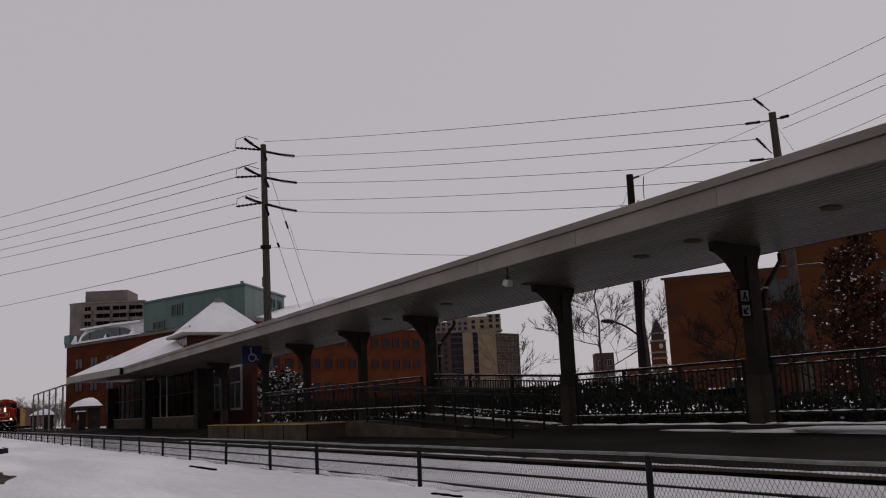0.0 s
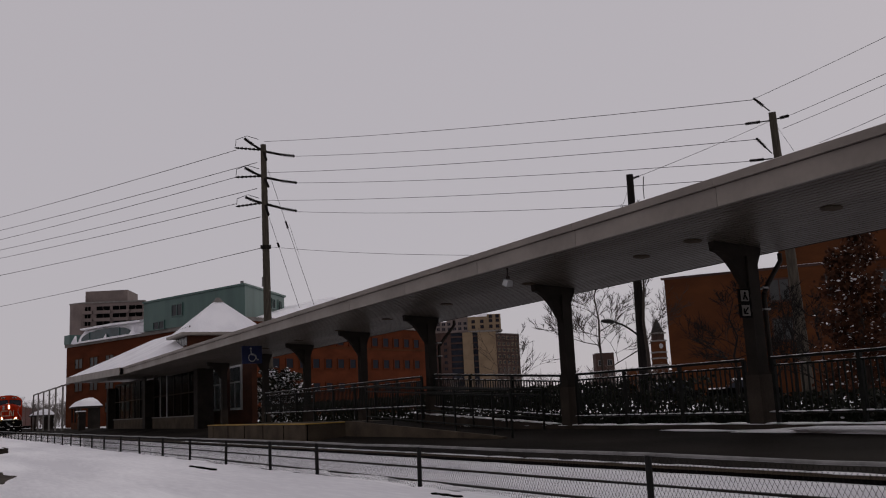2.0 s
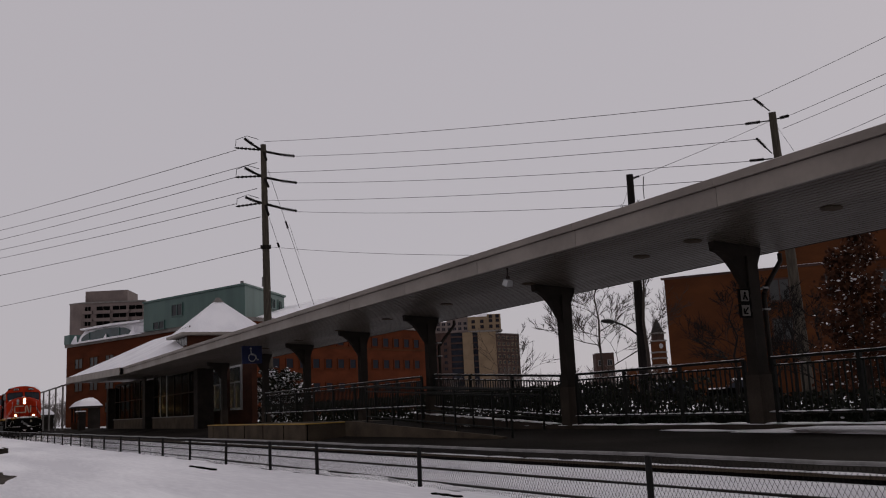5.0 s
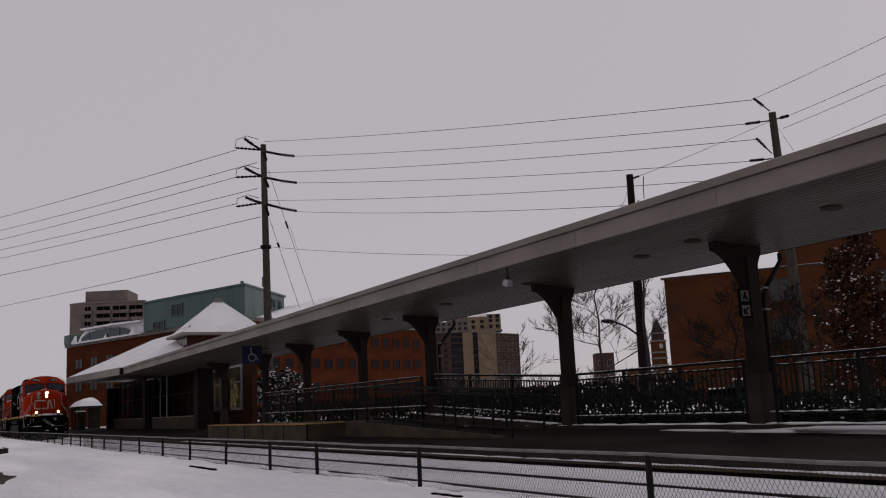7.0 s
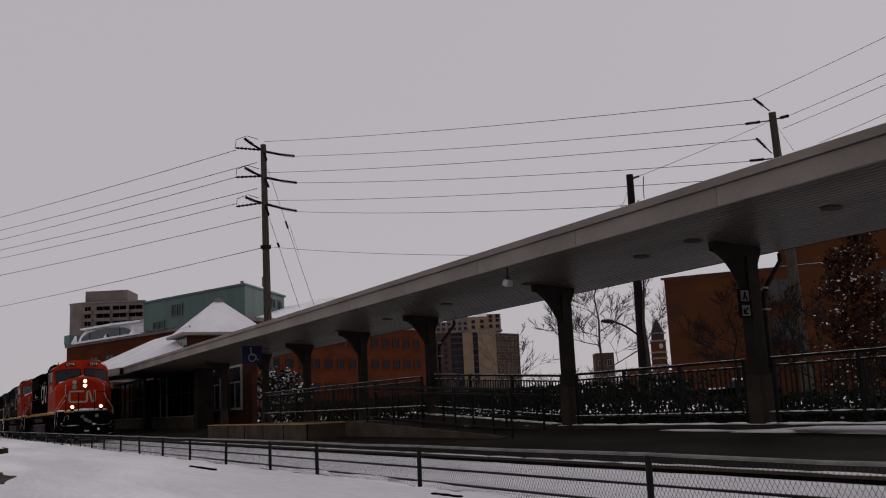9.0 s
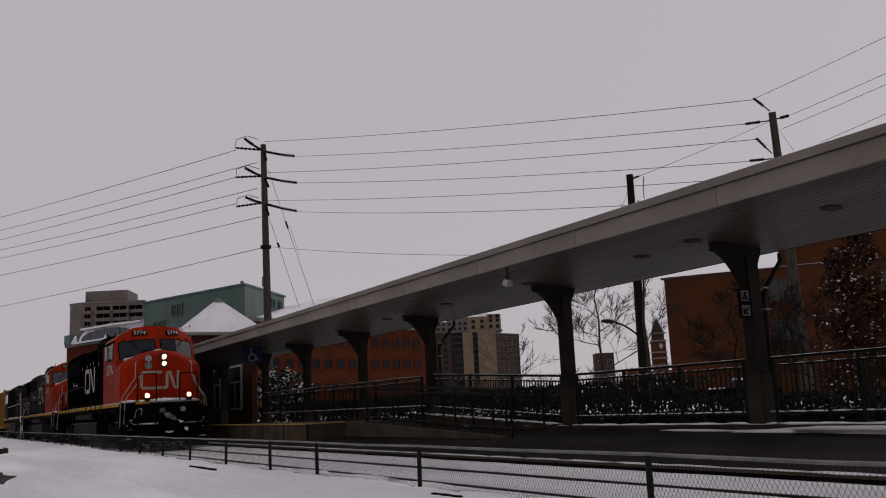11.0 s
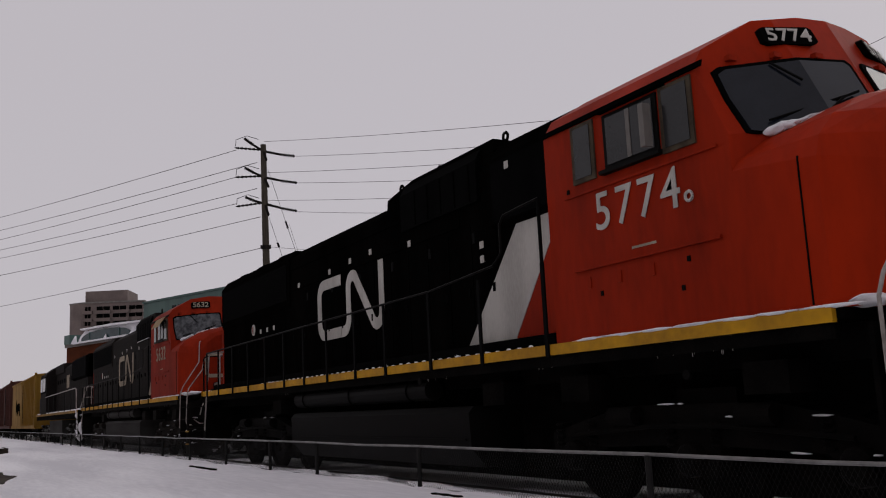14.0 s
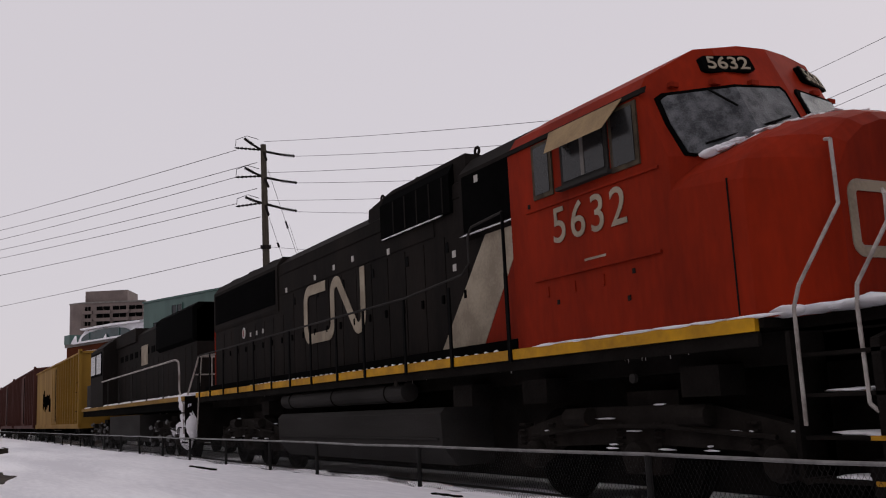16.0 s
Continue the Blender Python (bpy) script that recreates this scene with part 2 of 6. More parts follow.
def lumps(items, parent, name="snow_patch", label="", kind="stuff", material=None):
    """Low uneven lumps of snow: (x, y, z, half x, half y, height)."""
    rng = random.Random(len(items))
    bm = bmesh.new()
    ball = bmesh.new()
    bmesh.ops.create_icosphere(ball, subdivisions=2, radius=1)
    ball.verts.index_update()
    pts, faces = [v.co.copy() for v in ball.verts], [[v.index for v in f.verts] for f in ball.faces]
    ball.free()
    for x, y, z, a, b, h in items:
        o = Vector((rng.uniform(0, 90), rng.uniform(0, 90), rng.uniform(0, 90)))
        vs = []
        for c in pts:
            k = 1 + 0.75 * noise.noise(c * 1.3 + o) + 0.25 * noise.noise(c * 3.1 + o)
            vs.append(bm.verts.new((x + c.x * a * k, y + c.y * b * k, z + c.z * h * (0.6 + 0.4 * k))))
        for f in faces:
            bm.faces.new([vs[i] for i in f])
    return part(name, bm, material or SNOW, parent, label, kind, smooth=True)


def writing(body, size, material, parent, m, name="number", spacing=1.0, weight=0.01):
    cu = bpy.data.curves.new(name, "FONT")
    cu.body, cu.size, cu.extrude, cu.align_x, cu.align_y = body, size, 0.004, "CENTER", "CENTER"
    cu.offset = size * weight
    cu.space_character = spacing
    tmp = bpy.data.objects.new(name, cu)
    scene.collection.objects.link(tmp)
    me = bpy.data.meshes.new_from_object(tmp.evaluated_get(bpy.context.evaluated_depsgraph_get()))
    bpy.data.objects.remove(tmp)
    me.materials.clear()
    me.materials.append(material)
    ob = new(name, me)
    ob.parent = parent
    ob.matrix_local = m
    return ob


def band(pts, width, depth, material, parent, to3d, name="emblem_band", label=""):
    """A flat band of even width along a line in a plane (u, v), laid on a surface by to3d(u, v, lift)."""
    bm = bmesh.new()
    n = len(pts)
    left, right = [], []
    for i in range(n):
        a, b = Vector(pts[max(i - 1, 0)]), Vector(pts[min(i + 1, n - 1)])
        d0 = (Vector(pts[i]) - a).normalized() if i else (b - Vector(pts[i])).normalized()
        d1 = (b - Vector(pts[i])).normalized() if i < n - 1 else d0
        t = (d0 + d1).normalized()
        nn = Vector((-t.y, t.x)) * (width / 2 / max(0.5, t.dot(d0)))
        left.append(Vector(pts[i]) + nn), right.append(Vector(pts[i]) - nn)
    for i in range(n - 1):
        q = (left[i], left[i + 1], right[i + 1], right[i])
        top, low = [bm.verts.new(to3d(p.x, p.y, depth)) for p in q], [bm.verts.new(to3d(p.x, p.y, -0.002)) for p in q]
        bm.faces.new(top), bm.faces.new(low)
        for k in range(4):
            bm.faces.new((top[k], top[(k + 1) % 4], low[(k + 1) % 4], low[k]))
    return part(name, bm, material, parent, label)


def arc(cx, cy, r, a0, a1, n=6):
    return [(cx + r * math.cos(radians(a0 + (a1 - a0) * k / n)), cy + r * math.sin(radians(a0 + (a1 - a0) * k / n))) for k in range(n + 1)]


# ---- ground ----
TRACK = 7.608


def line_y(x):
    """The line runs straight past the station and bends gently away far off."""
    return TRACK + max(0.0, -90.0 - x) ** 2 / 2000.0


def line_turn(x):
    return math.degrees(math.atan(-max(0.0, -90.0 - x) / 1000.0))


def ground_height(x, y):
    n = noise.noise(Vector((x * 0.15, y * 0.7, 3))) * 0.025 + noise.noise(Vector((x * 0.9, y * 2.5, 7))) * 0.016
    if y < 4.15:
        z = 0.385 + n - 0.035 * math.exp(-((y - 2.35) / 0.13) ** 2) - 0.03 * math.exp(-((y - 0.9) / 0.14) ** 2) - 0.02 * math.exp(-((y - 3.2) / 0.1) ** 2)
    elif y < 5.9:
        k = (y - 4.15) / 1.75
        z = 0.385 * (1 - k) - 0.012 * k + n
    elif y < 6.86:
        z = -0.014 + n * 0.8
    elif y < 8.5:
        z = -0.034 + n * 0.5
    elif y < 9.5:
        z = 0.045 + n * 0.6
    elif y < 14:
        z = -0.15
    else:
        z = min(0.3, -0.15 + (y - 14) * 0.4) + n
    return z


def build_ground():
    xs = [-1500, -900, -500, -300, -200, -140, -100, -80] + [-70 + 0.5 * k for k in range(168)] + [16, 20, 30, 60, 150, 400]
    ys = [-400, -150, -60, -30, -15, -8, -5] + [-4 + 0.16 * k for k in range(84)] + [9.6, 11, 14, 14.6, 15.4, 18, 24, 40, 80, 200, 500, 1000]
    vs = [(x, y, ground_height(x, y) if abs(y) < 60 and x > -300 else 0.2) for x in xs for y in ys]
    m = len(ys)
    fs = [(i * m + j, i * m + j + 1, (i + 1) * m + j + 1, (i + 1) * m + j) for i in range(len(xs) - 1) for j in range(m - 1)]
    me = bpy.data.meshes.new("ground")
    me.from_pydata(vs, [], fs)
    me.polygons.foreach_set("use_smooth", [True] * len(me.polygons))
    me.materials.append(PACKED)
    me.update()
    tagged(new("ground", me), "snow-covered ground with faint tyre tracks", "ground", kind="structure")


build_ground()


def build_track():
    prof = [(-0.07, -0.17), (0.07, -0.17), (0.07, -0.15), (0.012, -0.13), (0.012, -0.05), (0.036, -0.035), (0.036, -0.004), (0.03, 0), (-0.03, 0), (-0.036, -0.004), (-0.036, -0.035), (-0.012, -0.05), (-0.012, -0.13), (-0.07, -0.15)]
    track = thing("railway_track", "steel rails half buried in snow between fence and platform", "railway track", kind="structure")
    for y in (6.858, 8.358):
        stops = [120, -90] + [-90 - 10 * k for k in range(1, 40)]
        part("rail", loft([[(x, line_y(x) + y - TRACK + a, b) for a, b in prof] for x in stops]), STEEL, track)
    tie = part("sleeper", box(-0.11, 0.11, -1.28, 1.28, -0.34, -0.12), GRIME, track)
    tie.location = (-14, TRACK, 0)
    for k in range(60):
        if k != 20:
            again(tie, pose(-26 + 0.6 * k, TRACK, 0), track)


build_track()

# unseen wall added behind the viewpoint: closes the near side, cuts sky light and reflections
back = thing("wall_south", "unseen plain brown wall added to cut sky light from the near side", "wall", kind="structure")
part("wall", box(-260, 140, -20.5, -19, -0.2, 8.5), BRICKDARK, back)
part("parapet", box(-260, 140, -19.0, -18.9, 8.2, 8.7), STONE, back)

# bare strips of the near platform edge that show through the snow, and a bare patch
edge = thing("bare_platform_edge", "dark bare strips of platform edge showing through snow", "platform edge", kind="structure")
for x0, x1, y in ((-15.2, -13.7, 3.65), (-7.5, -7.0, 3.93)):
    pts = [(x0 + (x1 - x0) * k / 8, y - 0.02 - 0.015 * math.sin(k * 2.1)) for k in range(9)] + [(x1 - (x1 - x0) * k / 8, y + 0.025 + 0.015 * math.sin(k * 1.7)) for k in range(9)]
    part("bare_strip", prism(pts, "z", 0.3, 0.4), GRIME, edge)
pts = [(-16.4 + 1.7 * math.cos(a) * (0.8 + 0.2 * math.sin(3 * a + 1)), 0.86 + 0.36 * math.sin(a) * (0.8 + 0.2 * math.cos(5 * a))) for a in [2 * math.pi * k / 30 for k in range(30)]]
patch = loft([[(x, y, 0.25) for x, y in pts], [(x, y, ground_height(x, y) + 0.014) for x, y in pts]])
tagged(part("bare_ground_patch", patch, CONCRETE_DARK), "dark bare patch of ground melted free of snow", "bare ground", kind="structure")
bench = thing("low_concrete_block", "dark low concrete block with a thin snow cap", "concrete block", at=(-30.5, 1.72, 0.36))
part("block", box(-1.6, 1.1, -0.25, 0.25, -0.1, 0.16), CONCRETE_DARK, bench, bevel=0.02)
lumps([(-0.2, 0, 0.165, 1.25, 0.2, 0.03)], bench)

# ---- chain-link fence ----
FY = 4.28


def build_fence():
    fence = thing("chain_link_fence", "low galvanised chain-link fence with a pipe top rail in snow", "fence")
    xs = [-0.5, -1.17, -1.97, -2.63, -3.065, -3.6, -4.17, -4.72, -5.3, -5.87, -6.48, -7.01, -7.58, -8.13, -8.68, -9.27] + [-9.84 - 0.57 * k for k in range(46)]
    xs = [FY * x for x in xs]
    post = part("fence_post", rod((0, 0, -0.25), (0, 0, 0.355), 0.023, seg=10), GALV_DARK, fence)
    post.location = (xs[0], FY, 0.4)
    rng = random.Random(4)
    for x in xs[1:]:
        lean = rng.uniform(-1.5, 1.5)
        again(post, pose(x, FY, 0.4, rng.uniform(-1, 1), lean, 0), fence)
    for a, b in zip(xs, xs[1:]):
        s = rng.uniform(-0.012, 0.004)
        part("top_rail", pipe([(a, FY, 0.765), ((a + b) / 2, FY, 0.765 + s), (b, FY, 0.765)], 0.0125, 8), GALV, fence)
    bm = bmesh.new()
    x, step, h = -70.0, 0.038, 0.43
    while x < 0:
        far = x < -32
        for s in (1, -1):
            a, b = Vector((x, FY + 0.03 + 0.004 * s, 0.33)), Vector((x + s * h * 0.62, FY + 0.03 + 0.004 * s, 0.33 + h))
            w = 0.0015
            u = Vector((w, 0, 0))
            d = Vector((0, w, 0))
            v = [bm.verts.new(p) for p in (a - u, a + u, a + d, b - u, b + u, b + d)]
            bm.faces.new((v[0], v[1], v[4], v[3])), bm.faces.new((v[1], v[2], v[5], v[4])), bm.faces.new((v[2], v[0], v[3], v[5]))
        x += step * (2 if far else 1)
    part("chain_link_mesh", bm, GALV_DARK, fence, "woven galvanised wire mesh", "stuff")
    for z in (0.36,):
        part("tension_wire", rod((-70, FY + 0.03, z), (0, FY + 0.03, z), 0.004, seg=5), GALV_DARK, fence)
    lumps([(rng.uniform(-45, -3), FY + rng.uniform(-0.1, 0.25), 0.355, rng.uniform(0.3, 0.9), 0.14, rng.uniform(0.012, 0.03)) for _ in range(60)], fence, "drift", "small snow drifts against the fence")


build_fence()

# ---- far platform, mini platform and ramp ----
def slope(y):
    return 0.12 + (y - 9.42) * 0.093


def build_platform():
    plat = thing("platform", "wet dark asphalt platform with a pale edge", "platform", kind="structure")
    part("asphalt", prism([(9.5, -0.3), (9.5, slope(9.5)), (13.0, slope(13)), (14.3, slope(13) + 0.02), (14.3, -0.3)], "x", -170, 20), ASPHALT, plat)
    x = -60.0
    piece = part("edge_slab", box(0, 2.38, 9.38, 9.495, 0.09, 0.132), CONCRETE, plat, bevel=0.01)
    piece.location = (x, 0, 0)
    face = part("edge_face", box(0, 2.4, 9.4, 9.495, -0.25, 0.086), GRIME, plat)
    face.location = (x, 0, 0)
    for k in range(1, 34):
        again(piece, pose(x + 2.4 * k, 0, 0), plat)
        again(face, pose(x + 2.4 * k, 0, 0), plat)
    part("far_edge", box(-170, -60.01, 9.38, 9.495, -0.2, 0.13), CONCRETE, plat)
    lumps([(-40 + 1.25 * k, 9.44, 0.135, 0.75, 0.05, 0.02) for k in range(40)], plat, "snow_line", "thin line of snow along the platform edge")
    part("curb", box(-26, 8, 13.02, 13.6, 0.3, 0.53), CONCRETE_DARK, plat, bevel=0.02)
    lumps([(-8.8, 12.75, 0.43, 2.6, 0.42, 0.1), (-4.5, 12.8, 0.43, 2.4, 0.4, 0.12), (-11.6, 12.8, 0.42, 1.5, 0.2, 0.05), (-13.6, 12.85, 0.42, 1.2, 0.12, 0.04)]
          + [(-25 + 0.75 * k, 13.3, 0.53, 0.5, 0.2, 0.03) for k in range(40)], plat, "snow_drift", "grey drifts of snow along the curb")
    mini = thing("raised_platform", "raised concrete boarding platform with a worn yellow edge and ramp", "platform", kind="structure")
    part("concrete_body", box(-39.4, -27.75, 10.2, 13.0, 0.1, 0.74), CONCRETE, mini, bevel=0.015)
    part("yellow_edge", box(-39.4, -27.72, 10.17, 10.55, 0.742, 0.772), YELLOWEDGE, mini, bevel=0.006)
    part("end_yellow_edge", box(-28.1, -27.72, 10.56, 11.6, 0.742, 0.772), YELLOWEDGE, mini, bevel=0.006)
    for k in range(6):
        part("joint_shadow_gap", box(-38.6 + 2.2 * k, -38.57 + 2.2 * k, 10.185, 10.21, 0.2, 0.73), GRIME, mini)
    part("ramp", prism([(-27.7, 0.1), (-27.7, 0.74), (-18.6, 0.34), (-18.6, 0.1)], "y", 11.62, 13.0), ASPHALT, mini)
    part("ramp_curb", prism([(-27.7, 0.2), (-27.7, 0.79), (-19.0, 0.4), (-18.4, 0.36), (-18.4, 0.2)], "y", 11.5, 11.62), CONCRETE, mini, "pale stained concrete curb of the ramp", bevel=0.012)
    part("ramp_back_curb", prism([(-26.0, 0.5), (-26.0, 0.93), (-18.45, 0.56), (-18.45, 0.5)], "y", 13.08, 13.52), CONCRETE_DARK, mini, bevel=0.012)
    lumps([(-25.6 + 0.4 * k, 13.18, 0.93 - 0.049 * (0.4 + 0.4 * k), 0.3, 0.1, 0.03) for k in range(18)], mini, "snow_on_curb")


build_platform()


def railing(pts, y, name_label, group="platform railings", pickets=True, h=1.17, low=0.13, step=0.125):
    """A railing in one upright plane along x; pts: (x, base z)."""
    r = thing("railing", name_label, "railing", group, at=(0, y, 0))
    g = 0.034 if pickets else 0.02
    for (xa, za), (xb, zb) in zip(pts, pts[1:]):
        n = max(1, round(abs(xb - xa) / 1.9))
        for k in range(n + 1):
            if k == n and (xb, zb) != pts[-1]:
                continue
            x, z = xa + (xb - xa) * k / n, za + (zb - za) * k / n
            part("post", box(x - g, x + g, -g, g, z - 0.1, z + h), RAILPAINT, r)
        for off, t, nm in ((h, 0.028, "top_rail"), (h - 0.13, 0.02, "upper_rail"), (low, 0.02, "bottom_rail")):
            part(nm, rod((xa, 0, za + off), (xb, 0, zb + off), t, seg=8), RAILPAINT, r)
        if pickets:
            one = part("picket", box(-0.012, 0.012, -0.012, 0.012, 0, h - 0.13 - low), RAILPAINT, r)
            m = max(2, round(abs(xb - xa) / step))
            for k in range(1, m):
                x, z = xa + (xb - xa) * k / m, za + (zb - za) * k / m + low
                if k == 1:
                    one.location = (x, 0, z)
                else:
                    again(one, pose(x, 0, z), r)
        if pickets:
            lumps([(xa + (xb - xa) * k / 20, 0, za + (zb - za) * k / 20 + low + 0.02, abs(xb - xa) / 45, 0.025, 0.016) for k in range(21)]
                  + [(xa + (xb - xa) * (k + .5) / 26, 0, za + (zb - za) * (k + .5) / 26 + h + 0.024, abs(xb - xa) / 50, 0.022, 0.01) for k in range(26)]
                  + [(xa + (xb - xa) * (k + .5) / 22, 0, za + (zb - za) * (k + .5) / 22 + h - 0.114, abs(xb - xa) / 56, 0.016, 0.008) for k in range(22)], r, "snow_on_rail")
    return r


railing([(-25.0, 0.88), (-18.45, 0.53)], 13.3, "dark green metal railing sloping down beside the ramp", low=0.22)
railing([(-17.85, 0.53), (-12.65, 0.53)], 13.3, "dark green metal railing with snow on its rails", low=0.2)
railing([(-11.95, 0.53), (-3.0, 0.53)], 13.3, "dark green metal railing beside the signed post", low=0.2)
railing([(-40.0, 0.86), (-30.1, 0.86), (-25.0, 0.86)], 12.9, "dark railing behind the raised platform", h=1.14, low=0.27)
railing([(-26.3, 0.81), (-19.0, 0.47), (-18.2, 0.43)], 11.65, "dark pipe railing along the wheelchair ramp", pickets=False, h=0.98, low=0.1)
railing([(-25.5, 0.74), (-18.8, 0.42)], 12.95, "dark pipe railing behind the wheelchair ramp", pickets=False, h=0.98, low=0.3)

# ---- platform canopy ----
POSTS = [-0.926, -1.365, -1.888, -2.275, -2.696, -3.1, -3.62]


def soffit_z(y):
    return 4.0 - 0.071 * (y - 10.6)


def build_canopy():
    c = thing("platform_canopy", "long grey metal platform canopy on dark posts", "canopy", kind="structure")
    x0, x1 = -61.5, 8.0
    bm = prism([(10.72, 4.05), (14.1, 3.81), (14.16, 3.93), (12.6, 4.6), (10.6, 4.38)], "x", x0, x1)
    part("roof", bm, FASCIA, c)
    part("roof_snow", prism([(10.62, 4.425), (12.6, 4.64), (14.1, 4.02), (12.6, 4.68), (10.75, 4.465)], "x", x0, x1), SNOW, c, "thin snow lying on the roof", "stuff")
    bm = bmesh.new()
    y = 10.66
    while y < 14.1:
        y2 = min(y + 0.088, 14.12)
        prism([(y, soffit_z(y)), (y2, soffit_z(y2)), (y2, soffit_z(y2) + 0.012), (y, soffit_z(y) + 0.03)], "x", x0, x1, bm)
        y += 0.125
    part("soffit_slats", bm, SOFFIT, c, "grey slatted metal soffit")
    # black sheet added above the slats as the shade in their gaps
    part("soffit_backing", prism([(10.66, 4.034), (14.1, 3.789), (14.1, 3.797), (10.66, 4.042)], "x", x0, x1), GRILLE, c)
    n = 19
    L = (x1 - x0) / n
    panel = part("fascia_panel", box(0, L - 0.012, 10.6, 10.655, 3.985, 4.29), FASCIA, c, bevel=0.004)
    lip = part("fascia_lip", prism([(10.545, 4.3), (10.66, 4.3), (10.66, 4.42), (10.56, 4.435), (10.53, 4.42)], "x", 0, L - 0.008), FASCIA, c)
    back = part("rear_fascia", box(0, L - 0.01, 14.13, 14.16, 3.74, 3.95), POSTPAINT, c)
    for ob in (panel, lip, back):
        ob.location = (x0, 0, 0)
        for k in range(1, n):
            again(ob, pose(x0 + L * k, 0, 0), c)
    part("drip_groove", box(x0, x1, 10.61, 10.66, 4.288, 4.302), GRILLE, c)
    bump = prism([(14.165, 3.76), (14.26, 3.77), (14.27, 3.87), (14.165, 3.87)], "x", x0, x1)
    part("rear_gutter", bump, POSTPAINT, c)
    can = part("downlight", lathe([(0.001, -0.03), (0.13, -0.03), (0.17, 0.0), (0.17, 0.012), (0.001, 0.012)], 18), CONCRETE, c, "round recessed ceiling lamp, unlit")
    spots = [(-9.62, 12.36), (-12.64, 12.3), (-14.32, 12.51), (-18.4, 12.5), (-22.6, 12.54), (-26.66, 12.62), (-30.6, 12.6), (-34.8, 12.6), (-39, 12.6)]
    for k, (x, y) in enumerate(spots):
        x, y = x * 0.985, y * 0.985
        m = pose(x, y, soffit_z(y) - 0.005, -94.1)
        if k == 0:
            can.matrix_local = m
        else:
            again(can, m, c)
    # posts with curved arms
    top = [(u, soffit_z(13.3 + u) - 0.004) for u in (-0.87, 0.3)]
    arm = [(-0.13, 2.95), (-0.17, 3.04), (-0.24, 3.14), (-0.38, 3.36), (-0.56, 3.56), (-0.72, 3.67), (-0.85, 3.7), top[0], top[1], (0.28, 3.66), (0.2, 3.5), (0.15, 3.35), (0.13, 3.0)]
    for i, k in enumerate(POSTS):
        x = k * 13.3
        y = 13.3
        p = thing("canopy_post", "dark canopy post with curved arms on a concrete base", "post", "canopy posts", at=(x, y, 0))
        part("base", prism([(-0.165, -0.165), (0.165, -0.165), (0.165, 0.165), (-0.165, 0.165)], "z", 0.3, 1.42), CONCRETE_DARK, p, "stained concrete base", bevel=0.03)
        part("column", box(-0.13, 0.13, -0.13, 0.13, 1.42, 3.6), POSTPAINT, p, bevel=0.02)
        part("bracket_arm", prism(arm, "x", -0.08, 0.08), POSTPAINT, p, bevel=0.012)
        part("collar", box(-0.15, 0.15, -0.15, 0.15, 1.4, 1.46), POSTPAINT, p, bevel=0.01)
        if i in (0, 2):
            part("downspout", pipe([(0.02, 0.86, 3.7), (0.04, 0.84, 3.55), (0.06, 0.42, 3.1), (0.08, 0.26, 2.9), (0.08, 0.26, 0.45)], 0.045, 8), POSTPAINT, p)
        for z in (2.6, 3.0) if i in (0, 2) else ():
            part("pipe_bracket", box(-0.02, 0.16, 0.16, 0.32, z, z + 0.03), GALV, p)
    # hanging floodlight at the front edge
    f = thing("floodlight", "small pale floodlight hung under the canopy edge", "lamp", at=(-16.6, 10.74, 3.98))
    part("stem", rod((0, 0, 0.0), (0, 0, -0.2), 0.018), POSTPAINT, f)
    part("bracket", box(-0.03, 0.03, -0.03, 0.03, -0.24, -0.18), POSTPAINT, f)
    part("lamp_head", loft([[(-0.12, -0.08, -0.36), (0.05, -0.08, -0.42), (0.05, 0.08, -0.42), (-0.12, 0.08, -0.36)], [(-0.08, -0.06, -0.24), (0.1, -0.06, -0.29), (0.1, 0.06, -0.29), (-0.08, 0.06, -0.24)]]), SIGNWHITE, f, "pale metal lamp housing", bevel=0.01)
    # wheelchair sign hung from the canopy
    s = thing("wheelchair_sign", "square blue sign with a white wheelchair symbol", "sign", at=(-37.4, 11.5, 3.6))
    part("hanger", pipe([(0, -0.3, 0.28), (0, -0.3, 0.42)], 0.015), POSTPAINT, s)
    again(s.children[0], pose(0, 0.6, 0), s)
    part("panel", box(-0.03, 0.03, -0.42, 0.42, -0.42, 0.3), SIGNBLUE, s, bevel=0.008)
    bm = ring((0.04, 0.0, -0.18), 0.15, 0.022, "x", 16)
    pipe([(0.04, -0.05, 0.12), (0.04, -0.03, -0.06), (0.04, 0.14, -0.08), (0.04, 0.22, -0.28), (0.04, 0.28, -0.26)], 0.024, 6, bm)
    bmesh.ops.create_icosphere(bm, subdivisions=2, radius=0.045, matrix=Matrix.Translation((0.04, -0.05, 0.19)))
    part("symbol", bm, SIGNWHITE, s, "white wheelchair symbol")
    # pictogram signs on the first post
    for k, z in enumerate((2.8, 2.53)):
        q = thing("pictogram_sign", "small square sign with a white panel on a dark frame", "sign", "post signs", at=(-12.2, 13.3 - 0.3, z + 0.055))
        part("frame", box(-0.02, 0.02, -0.14, 0.14, -0.13, 0.13), RUBBER, q, bevel=0.006)
        part("panel", box(0.021, 0.026, -0.1, 0.1, -0.1, 0.1), STONE, q)
        part("bracket", box(-0.012, 0.012, 0.14, 0.2, -0.03, 0.03), POSTPAINT, q)
